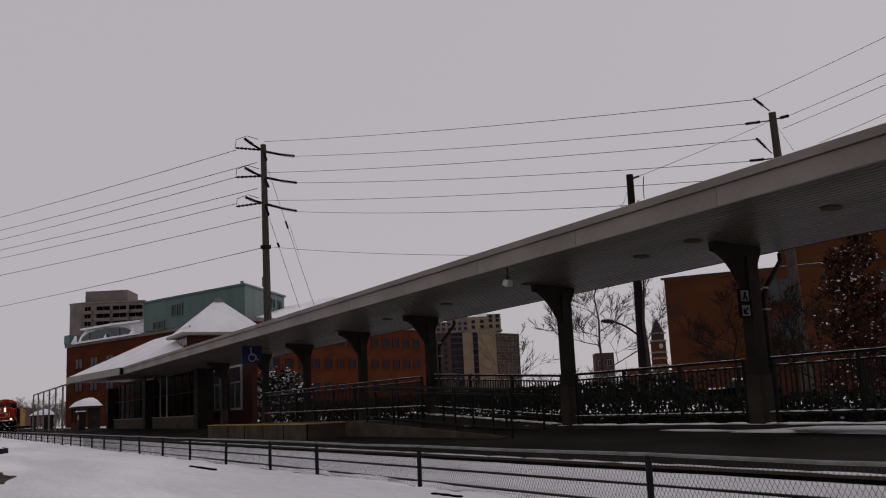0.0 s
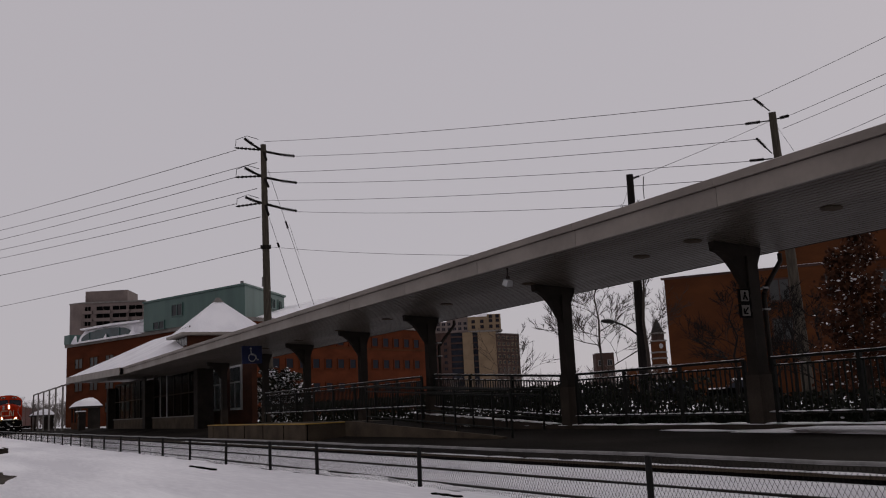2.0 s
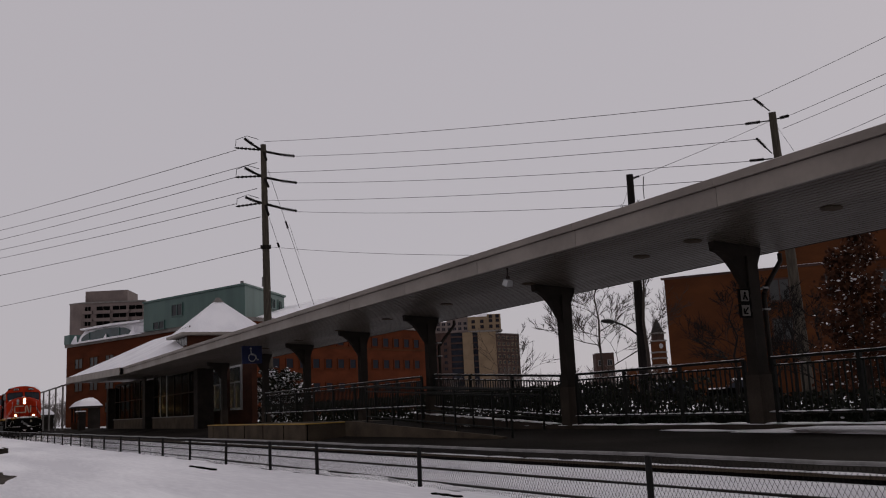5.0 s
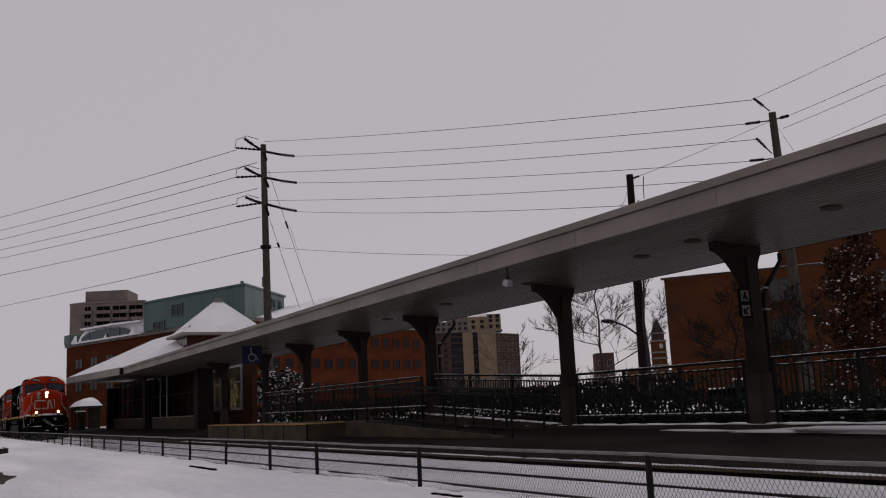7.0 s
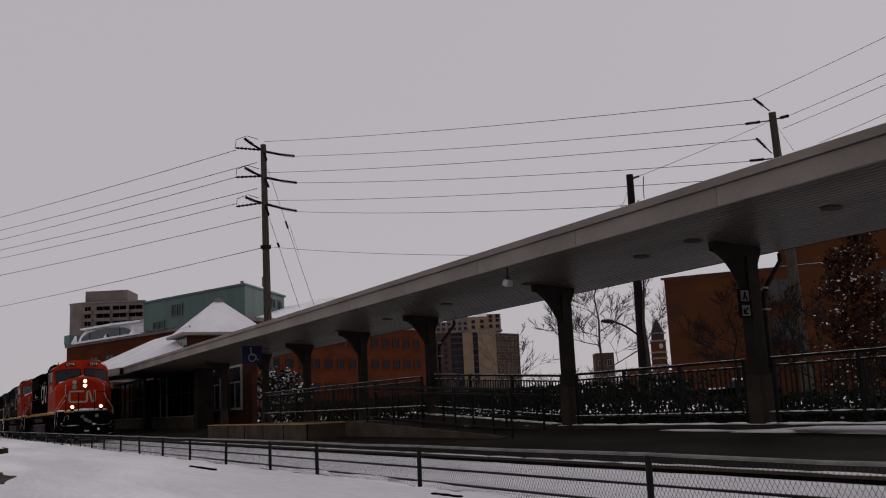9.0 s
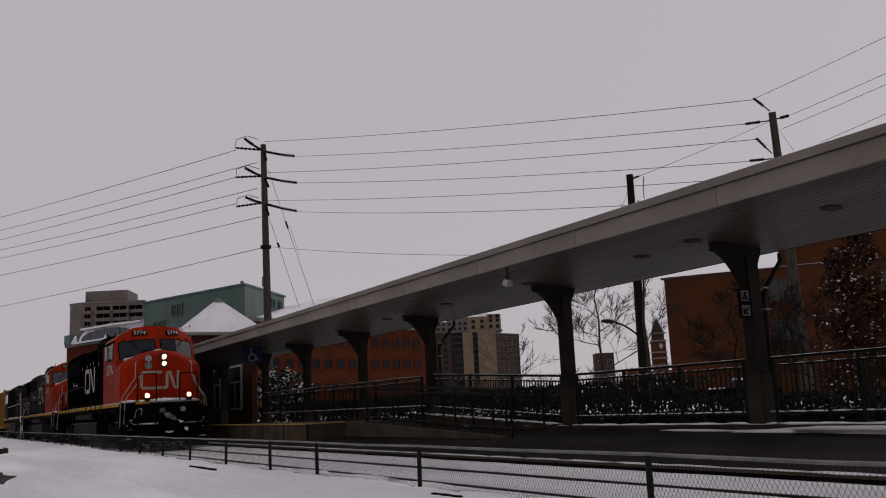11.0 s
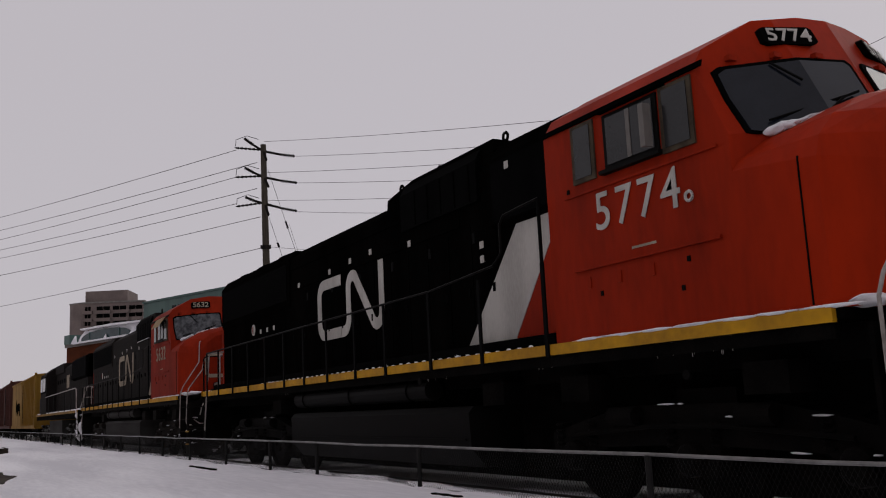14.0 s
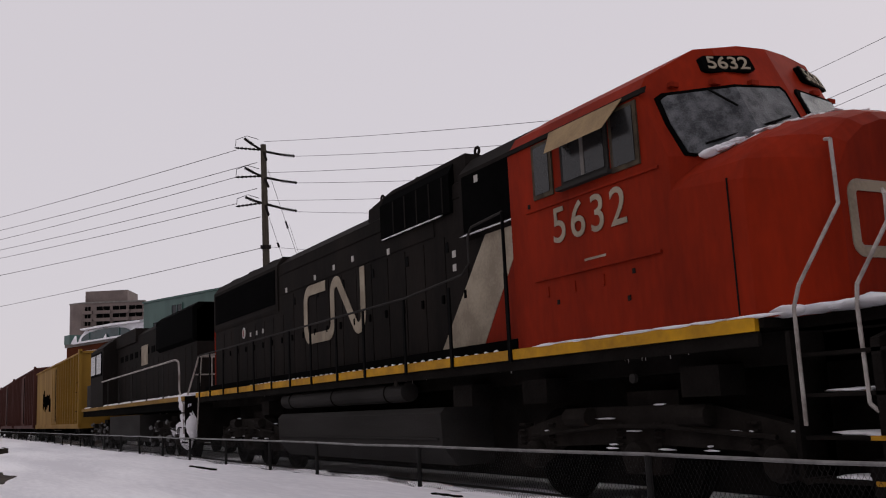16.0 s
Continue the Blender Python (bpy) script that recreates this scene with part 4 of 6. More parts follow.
    if not fresh:
        # wind-packed snow on the nose in front of the glass
        drift = []
        for k in range(70):
            y = rng.uniform(-1.25, 1.25)
            x = front_x(y, 3.5) + 0.06 + 0.5 * rng.random() ** 2
            if x < -1.9:
                w, zs, zt = nose_half(x)
                z = float(np.interp(abs(y) / w, [0, 0.3, 0.57, 0.82, 0.96, 1.0], [zt, zs + (zt - zs) * 0.92, zs + (zt - zs) * 0.77, zs + (zt - zs) * 0.5, zs + (zt - zs) * 0.23, zs]))
                drift.append((x, y, z, rng.uniform(0.05, 0.16), rng.uniform(0.02, 0.06), 0.018))
        lumps(drift, nose, "snow_drift", "thin snow streaks on the nose")
    for x in (-3.3, -7.2):
        part("stripe_lettering_bar", box(x - 0.12, x + 0.12, -1.535, -1.5, 1.645, 1.675), rust, e)
    # front grab rails
    for s in (-1, 1):
        part("corner_grab_rail", pipe([(-1.92, s * 0.96, 3.25), (-1.82, s * 1.02, 3.22), (-1.8, s * 1.04, 2.66), (-1.94, s * 1.46, 1.98), (-1.96, s * 1.52, 1.8), (-1.94, s * 1.55, 0.86)], 0.017), GRABS, e, "bent pale steel grab rail")
        part("step_grab_rail", pipe([(-1.44, s * 0.96, 2.7), (-1.38, s * 1.02, 2.64), (-1.36, s * 1.06, 2.42), (-1.43, s * 1.42, 1.92), (-1.42, s * 1.46, 1.76), (-1.38, s * 1.5, 1.02), (-1.3, s * 1.48, 0.94), (-1.2, s * 1.4, 0.94)], 0.017), GRABS, e, "bent pale steel grab rail")
        part("front_stanchion", rod((-1.12, s * 0.42, 1.78), (-1.12, s * 0.42, 2.78), 0.026), RUBBER, e)
    part("roof_grab_rail", pipe([on_front(0.86, 4.62, -0.08), on_front(0.98, 4.68, -0.06), on_front(1.47, 4.33, -0.06), on_front(1.42, 4.22, -0.08)], 0.016), GRABS, e, "pale grab rail on the cab roof slope")
    for s in (-1, 1):
        part("front_stanchion", rod((-1.12, s * 1.08, 1.78), (-1.12, s * 1.08, 2.7), 0.022), RUBBER, e)
        part("front_top_rail", pipe([(-1.12, s * 1.08, 2.7), (-1.12, s * 1.02, 2.76), (-1.12, s * 0.42, 2.78)], 0.018), RUBBER, e)
    # dark block added to fill the black shade between the trucks
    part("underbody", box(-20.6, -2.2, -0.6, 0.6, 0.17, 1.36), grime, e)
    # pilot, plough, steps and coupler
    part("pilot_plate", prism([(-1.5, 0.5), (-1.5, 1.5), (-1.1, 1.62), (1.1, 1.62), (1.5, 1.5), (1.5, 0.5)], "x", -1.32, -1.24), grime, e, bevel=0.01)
    part("anticlimber", box(-1.3, -1.14, -1.14, 1.14, 1.6, 1.72), RUBBER, e, bevel=0.01)
    part("yellow_end_plate", box(-1.15, -1.13, -1.14, -0.66, 1.69, 1.82), STRIPE, e)
    part("yellow_end_strip", box(-1.15, -1.13, -0.6, 1.14, 1.73, 1.78), CREAM, e)
    for s in (-1, 1):
        part("ditch_light_bracket", box(-1.3, -1.02, s * 0.75 - 0.09, s * 0.75 + 0.09, 1.78, 1.88), RUBBER, e)
        lamp(e, "ditch_light", pose(-1.08, s * 0.75, 1.98, 0, 0, 90), 0.08, lit)
        well = bmesh.new()
        bx(well, -2.05, -1.05, s * 1.05, s * 1.1, 0.45, 1.6)
        bx(well, -2.1, -2.05, s * 1.05, s * 1.5, 0.45, 1.62)
        part("step_well", well, grime, e)
        for k, z in enumerate((0.42, 0.75, 1.08, 1.4)):
            st = part("step", box(-2.0, -1.06, min(s * 1.08, s * 1.5), max(s * 1.08, s * 1.5), z, z + 0.03), grime, e)
            if k < (1 if fresh else 2):
                part("step_edge", box(-1.4, -1.1, min(s * 1.49, s * 1.515), max(s * 1.49, s * 1.515), z, z + 0.035), STRIPE, st)
        lumps([(-1.5, s * 1.3, z + 0.04, 0.35, 0.15, 0.03) for z in (0.42, 0.75, 1.08)], e, "snow_on_step")
    side = [(-1.32, 1.5, 0.6), (-1.32, 1.5, 0.12), (-1.37, 1.5, 0.12), (-1.47, 1.5, 0.6)]
    mid = [(-1.17, 0.3, 0.68), (-1.0, 0.3, 0.1), (-1.08, 0.3, 0.1), (-1.3, 0.3, 0.68)]
    part("snow_plough", loft([[(x, y * k, z) for x, y, z in p] for p, k in ((side, -1), (mid, -1), (mid, 1), (side, 1))]), grime, e, "black snow plough crusted with ice")
    lumps([(-1.12, -0.62, 0.985, 0.03, 0.5, 0.02), (-0.85, 0.3, 1.02, 0.12, 0.16, 0.05), (-0.9, 0.02, 0.66, 0.08, 0.14, 0.05), (-0.85, 0.6, 0.74, 0.06, 0.06, 0.07)]
          + [(-1.32, -0.6 + 0.17 * k, 1.8, 0.12, 0.13, rng.uniform(0.03, 0.09)) for k in range(9)], e, "snow_crust", "snow caught on coupler and pilot")
    ice = [(-1.19, -0.18, 1.44, 0.04, 0.12, 0.1), (-1.1, -0.02, 1.28, 0.06, 0.13, 0.08), (-1.05, 0.08, 1.2, 0.06, 0.14, 0.07), (-1.0, 0.18, 1.12, 0.06, 0.12, 0.06)]
    for k in range(70):
        y = rng.uniform(-1.2, 0.55) if fresh else rng.gauss(-0.1, 0.35)
        ice.append((-1.06 - 0.27 * max(0, abs(y) - 0.3) + rng.uniform(-0.03, 0.05), y, rng.uniform(0.1, 0.34), 0.04, rng.uniform(0.02, 0.09), rng.uniform(0.015, 0.05)))
    lumps(ice, e, "dirty_snow", "grey frozen snow on hoses and plough", material=DIRTY)
    part("draft_gear_pocket", box(-1.26, -1.08, -0.34, 0.34, 0.62, 1.14), grime, e, bevel=0.02)
    for y in (-0.98, -0.7, 0.92, 1.2):
        part("pilot_receptacle", box(-1.24, -1.16, y - 0.08, y + 0.08, 1.2, 1.38), tank, e, bevel=0.015)
    part("pilot_lamp", lathe([(0.001, -0.03), (0.085, -0.03), (0.1, 0), (0.1, 0.03), (0.001, 0.03)], 16), CREAM, e, "round pale lamp on the pilot").matrix_local = pose(-1.2, 0.56, 1.46, 0, 0, 90)
    part("pilot_seam", box(-1.245, -1.23, -1.45, 1.45, 0.84, 0.86), tank, e)
    cb = bmesh.new()
    bx(cb, -1.5, -0.35, -0.13, 0.13, 0.76, 1.0)
    bx(cb, -0.4, -0.02, -0.18, 0.12, 0.7, 1.04)
    rd(cb, (-0.1, 0.1, 0.68), (-0.1, 0.1, 1.06), 0.08)
    part("coupler", cb, grime, e, bevel=0.02)
    for k, (s, o) in enumerate(((-1, 0.3), (-1, 0.42), (-1, 0.54), (1, 0.3), (1, 0.44), (1, 0.58))):
        d = 0.04 * math.sin(k * 2.1)
        part("brake_hose", pipe([(-1.22, s * o, 1.3), (-1.08, s * (o - 0.01), 1.26), (-0.98, s * (o - 0.04), 1.08), (-0.94 + d, s * (o - 0.08), 0.8), (-0.98, s * (o - 0.1), 0.52 + d)], 0.024, 7), RUBBER, e)
    part("pilot_grab_rail", pipe([(-1.23, -1.16, 1.2), (-1.1, -1.14, 1.42), (-1.1, -1.08, 1.52), (-1.1, -0.94, 1.52), (-1.1, -0.92, 1.42), (-1.2, -0.96, 1.26)], 0.018), GRABS, e)
    part("uncoupling_lever", pipe([(-1.2, -1.35, 1.1), (-1.12, -1.2, 0.97), (-1.1, 0.0, 0.95), (-1.1, 1.2, 0.97), (-1.2, 1.35, 1.1)], 0.016), GRABS, e)
    # side handrail
    stan = [-6.15, -7.58, -8.96, -10.44, -11.6, -12.84, -14.0, -15.12, -16.3, -17.5, -18.7, -19.9, -20.95]
    for s in (-1, 1):
        one = part("stanchion", box(-0.03, 0.03, -0.012, 0.012, 0, 1.08), RUBBER, e)
        for k, x in enumerate(stan):
            m = pose(x, s * 1.565, 1.62)
            if k:
                again(one, m, e)
            else:
                one.matrix_local = m
        part("handrail", pipe([(-6.15, s * 1.565, 3.45), (-6.9, s * 1.565, 3.4), (-7.0, s * 1.565, 3.3), (-7.0, s * 1.565, 2.95), (-7.2, s * 1.565, 2.82), (-8.9, s * 1.565, 2.72), (-20.95, s * 1.565, 2.7)], 0.017), tank, e)
        part("cab_stanchion", rod((-6.15, s * 1.565, 2.65), (-6.15, s * 1.565, 3.45), 0.022), RUBBER, e)
    # rear end
    part("rear_platform", box(-21.5, -21.0, -1.46, 1.46, 1.5, 1.72), grime, e)
    part("rear_pilot", box(-21.55, -21.46, -1.48, 1.48, 0.55, 1.5), grime, e)
    for s in (-1, 1):
        part("rear_grab_rail", pipe([(-21.1, s * 1.1, 2.75), (-21.15, s * 1.45, 2.7), (-21.2, s * 1.5, 1.9), (-21.3, s * 1.54, 0.8)], 0.02), GRABS, e)
        part("rear_step", box(-21.5, -21.0, min(s * 1.1, s * 1.5), max(s * 1.1, s * 1.5), 0.5, 0.54), grime, e)
    part("rear_handrail", pipe([(-21.46, -1.1, 1.72), (-21.46, -1.1, 2.7), (-21.46, 1.1, 2.7), (-21.46, 1.1, 1.72)], 0.02), GRABS, e)
    part("rear_coupler", box(-22.03, -21.5, -0.14, 0.14, 0.72, 1.02), grime, e, bevel=0.03)
    # fuel tank, reservoirs and trucks
    part("fuel_tank", prism([(-1.2, 0.32), (-1.42, 0.58), (-1.44, 1.04), (-1.36, 1.12), (1.36, 1.12), (1.44, 1.04), (1.42, 0.58), (1.2, 0.32)], "x", -15.1, -8.2), tank, e, bevel=0.03)
    part("tank_rib", box(-15.0, -8.3, -1.452, -1.43, 0.68, 0.7), tank, e)
    part("air_reservoir", rod((-14.9, -1.3, 1.37), (-9.4, -1.3, 1.37), 0.15, seg=16), tank, e, "long round air reservoir", bevel=0.03, smooth=False)
    for x in (-14.4, -12.2, -10.0):
        part("reservoir_strap", ring((x, -1.3, 1.37), 0.155, 0.014, "x", 16), grime, e)
    ic = bmesh.new()
    for k in range(60):
        x = rng.choice((-3.6, -4.1, -6.3, -9.0, -15.5)) + rng.gauss(0, 0.25)
        rd(ic, (x, -1.5, 1.64), (x, -1.5, 1.64 - rng.uniform(0.05, 0.16)), 0.012, 0.002, 5)
    part("icicle", ic, LAMPGLASS, e, "small icicles under the walkway", "stuff")
    for x in (-3.2, -5.9, -7.6, -16.0):
        part("equipment_box", box(x - 0.25, x + 0.25, -1.42, -1.1, 1.12, 1.4), grime, e, bevel=0.02)
    part("red_reflector", lathe([(0.001, -0.01), (0.05, -0.01), (0.05, 0.01), (0.001, 0.01)], 12), rust, e).matrix_local = pose(-9.4, -1.52, 1.5)
    for cx in (-4.35, -17.75):
        build_truck(e, cx, (-1.85, 0, 1.85), 3.7, rust)
        lumps([(cx + rng.uniform(-2.2, 2.2), -1.23, rng.choice((0.62, 0.66, 0.8, 0.93, 1.06)), rng.uniform(0.03, 0.14), 0.028, 0.01) for _ in range(6 if fresh else 15)], e, "snow_on_truck")
    return e


def build_rear_locomotive():
    """An older hood unit running long hood first."""
    e = thing("locomotive", "older dark grey locomotive with pale handrails, snow on its steps", "locomotive", "locomotives of the train")
    part("underframe", box(-20.6, -0.7, -1.45, 1.45, 1.36, 1.7), GRIME, e)
    part("hood", prism([(-0.95, 1.7), (-0.95, 4.2), (-0.7, 4.4), (0.7, 4.4), (0.95, 4.2), (0.95, 1.7)], "x", -14.6, -1.6), FADED, e, bevel=0.02)
    part("radiator_section", prism([(-0.96, 3.3), (-1.08, 3.4), (-1.08, 4.3), (-0.9, 4.44), (0.9, 4.44), (1.08, 4.3), (1.08, 3.4), (0.96, 3.3)], "x", -6.6, -1.6), GRILLE, e, bevel=0.02)
    for k in range(16):
        part("hood_door", box(-14.3 + 0.76 * k, -13.58 + 0.76 * k, -0.966, -0.95, 1.85, 3.2), FADED, e, bevel=0.004)
    for k in range(12):
        part("hood_louvre", box(-13.9 + 1.0 * k, -13.35 + 1.0 * k, -0.968, -0.95, 3.4, 3.62), GRILLE, e)
    part("exhaust_stack", box(-9.2, -8.6, -0.25, 0.25, 4.38, 4.62), FADED, e, bevel=0.02)
    part("white_panel", box(-9.6, -8.5, -0.975, -0.96, 3.05, 3.75), CREAM, e, "pale square panel")
    part("equipment_hatch", box(-14.6, -10.5, -1.02, 1.02, 4.0, 4.5), FADED, e, bevel=0.03)
    cab = part("cab", prism([(-1.5, 1.7), (-1.5, 4.1), (-0.9, 4.55), (0.9, 4.55), (1.5, 4.1), (1.5, 1.7)], "x", -18.1, -14.8), FADED, e, bevel=0.03)
    for x0, x1 in ((-17.8, -16.6), (-16.3, -15.1)):
        w = part("side_window", box(x0 - 0.05, x1 + 0.05, -1.53, -1.49, 3.0, 3.95), GRILLE, cab)
        part("pane", box(x0, x1, -1.54, -1.515, 3.08, 3.88), PANE, w)
    part("nose", box(-20.2, -18.1, -0.95, 0.95, 1.7, 3.6), FADED, e, "dark short nose", bevel=0.05)
    part("battery_box", box(-20.2, -17.6, -1.35, -0.95, 1.72, 2.75), DUSTYTANK, e, bevel=0.02)
    part("walkway_stripe", box(-20.6, -0.75, -1.53, -1.46, 1.6, 1.72), CARYELLOW, e, "worn yellow stripe, snow lying on it", bevel=0.008)
    lumps([(-19.8 + 0.6 * k, -1.4, 1.73, 0.33, 0.1, 0.06) for k in range(32)] + [(-1.0, -0.6, 1.75, 0.3, 0.6, 0.1)], e, "snow_on_walkway", "snow caught on the walkway")
    part("handrail", pipe([(-15, -1.5, 2.72), (-1.9, -1.5, 2.78), (-1.5, -1.5, 2.7), (-1.4, -1.5, 2.4), (-1.4, -1.5, 1.9), (-0.9, -1.5, 1.5), (-0.85, -1.5, 0.7)], 0.028), GRABS, e, "pale bent handrail")
    for x in (-13.5, -11, -8.5, -6, -3.5):
        part("stanchion", rod((x, -1.5, 1.7), (x, -1.5, 2.76), 0.022), DUSTYTANK, e)
    part("end_railing", pipe([(-0.85, -1.4, 1.75), (-0.8, -1.1, 2.8), (-0.8, 1.1, 2.8), (-0.85, 1.4, 1.75)], 0.028), GRABS, e, "pale end railing")
    part("end_mid_rail", pipe([(-0.8, -1.2, 2.3), (-0.8, 1.2, 2.3)], 0.022), GRABS, e)
    part("end_plate", box(-0.78, -0.68, -1.5, 1.5, 0.55, 1.72), GRIME, e)
    for z in (0.45, 0.85, 1.25):
        part("step", box(-1.5, -0.75, -1.52, -1.0, z, z + 0.04), GRIME, e)
    lumps([(-1.1, -1.36, z, 0.42, 0.16, 0.22) for z in (0.5, 0.66, 0.82, 0.98, 1.14, 1.3, 1.46, 1.6)] + [(-0.66, -1.3 + 0.3 * k, 0.9 + 0.2 * math.sin(3 * k), 0.06, 0.2, 0.3) for k in range(5)] + [(-2.7 + rng_x, -1.22, 0.8, 0.22, 0.08, 0.22) for rng_x in (-0.6, 0.1, 0.7)], e, "snow_crust", "snow crusted on steps and end")
    part("coupler", box(-0.7, -0.02, -0.14, 0.14, 0.72, 1.02), GRIME, e, bevel=0.03)
    part("rear_coupler", box(-21.0, -20.6, -0.14, 0.14, 0.72, 1.02), GRIME, e, bevel=0.03)
    part("fuel_tank", prism([(-1.2, 0.4), (-1.4, 0.65), (-1.4, 1.3), (1.4, 1.3), (1.4, 0.65), (1.2, 0.4)], "x", -13.6, -7.6), DUSTYTANK, e, bevel=0.03)
    part("air_reservoir", rod((-13.0, -1.25, 1.5), (-9.0, -1.25, 1.5), 0.14, seg=12), GALV, e)
    for cx in (-4.2, -17.0):
        build_truck(e, cx, (-1.7, 0, 1.7), 3.4, DUSTYTRUCK)
        rng = random.Random(int(-cx * 10))
        lumps([(cx + rng.uniform(-2.3, 2.3), -1.26, rng.uniform(0.35, 1.05), rng.uniform(0.06, 0.2), 0.05, rng.uniform(0.03, 0.12)) for _ in range(26)], e, "snow_on_truck", "snow packed on the truck", material=DIRTY)
    return e


def build_boxcar(L, material, label, roof_z, ribs, split=0.0, graffiti=False):
    """A freight car from x = 0 back to -L. split: the ribbed length at its front end."""
    e = thing("freight_car", label, "freight car", "freight cars of the train")
    part("body", box(-L + 0.6, -0.6, -1.42, 1.42, 1.05, roof_z - 0.12), material, e, bevel=0.02)
    part("roof", prism([(-1.5, roof_z - 0.14), (-1.48, roof_z - 0.05), (0, roof_z + 0.05), (1.48, roof_z - 0.05), (1.5, roof_z - 0.14)], "x", -L + 0.5, -0.5), material, e)
    part("roof_snow", prism([(-1.4, roof_z - 0.04), (0, roof_z + 0.06), (1.4, roof_z - 0.04), (0, roof_z + 0.1)], "x", -L + 0.5, -0.5), SNOW, e, "", "stuff")
    part("sill", box(-L + 0.5, -0.5, -1.48, 1.48, 0.85, 1.08), material, e, bevel=0.01)
    end = split or L - 0.8
    n = max(2, round(end / ribs))
    rib = part("side_rib", box(-0.06, 0.06, -1.52, -1.42, 1.08, roof_z - 0.14), material, e, bevel=0.012)
    for k in range(n + 1):
        m = pose(-0.7 - end * k / n, 0, 0)
        if k:
            again(rib, m, e)
        else:
            rib.matrix_local = m
    part("corner_post", box(-0.75, -0.5, -1.55, -1.4, 0.9, roof_z + 0.05), material, e, bevel=0.01)
    d = part("side_door", box(-L / 2 - 1.5, -L / 2 + 1.5, -1.5, -1.42, 1.1, roof_z - 0.25), material, e, bevel=0.015)
    part("door_bar", rod((-L / 2 + 1.2, -1.53, 1.2), (-L / 2 + 1.2, -1.53, roof_z - 0.4), 0.025), GRIME, d)
    bm = bmesh.new()
    for s in range(5):
        rd(bm, (-0.9, -1.56, 1.2 + 0.45 * s), (-1.35, -1.56, 1.2 + 0.45 * s), 0.014, seg=5)
    part("ladder", bm, GRIME, e)
    if graffiti:
        bm = bmesh.new()
        rng = random.Random(5)
        for k in range(9):
            x, z = -L + 4.5 + 0.55 * k, 2.5 + rng.uniform(-0.2, 0.2)
            bx(bm, x, x + 0.4, -1.435, -1.42, z - rng.uniform(0.3, 0.6), z + rng.uniform(0.2, 0.5))
        part("graffiti", bm, BLACK, e, "dark painted marks")
    part("coupler", box(-0.55, 0, -0.13, 0.13, 0.75, 1.0), GRIME, e)
    part("rear_coupler", box(-L, -L + 0.55, -0.13, 0.13, 0.75, 1.0), GRIME, e)
    for cx in (-2.6, -L + 2.6):
        build_truck(e, cx, (-0.9, 0.9), 1.8)
    return e


TRAIN = []


def build_train():
    a = build_locomotive(5774, True, "red and black diesel locomotive with lit headlights leading the train", True)
    b = build_locomotive(5632, False, "faded red and black diesel locomotive, unlit, tan awning", False)
    c = build_rear_locomotive()
    TRAIN.extend([(a, 0.0), (b, -22.05), (c, -44.1)])
    off = -65.2
    cars = [(22.0, CARYELLOW, "yellow ribbed freight car with dark painted marks", 4.5, 1.0, 11.0, True)]
    cars += [(18.2, CARBROWN, "oxide-brown boxcar with snow on its roof", 4.95, 1.3, 0, False)] * 3
    for L, *rest in cars:
        TRAIN.append((build_boxcar(L, *rest), off))
        off -= L + 0.1


build_train()


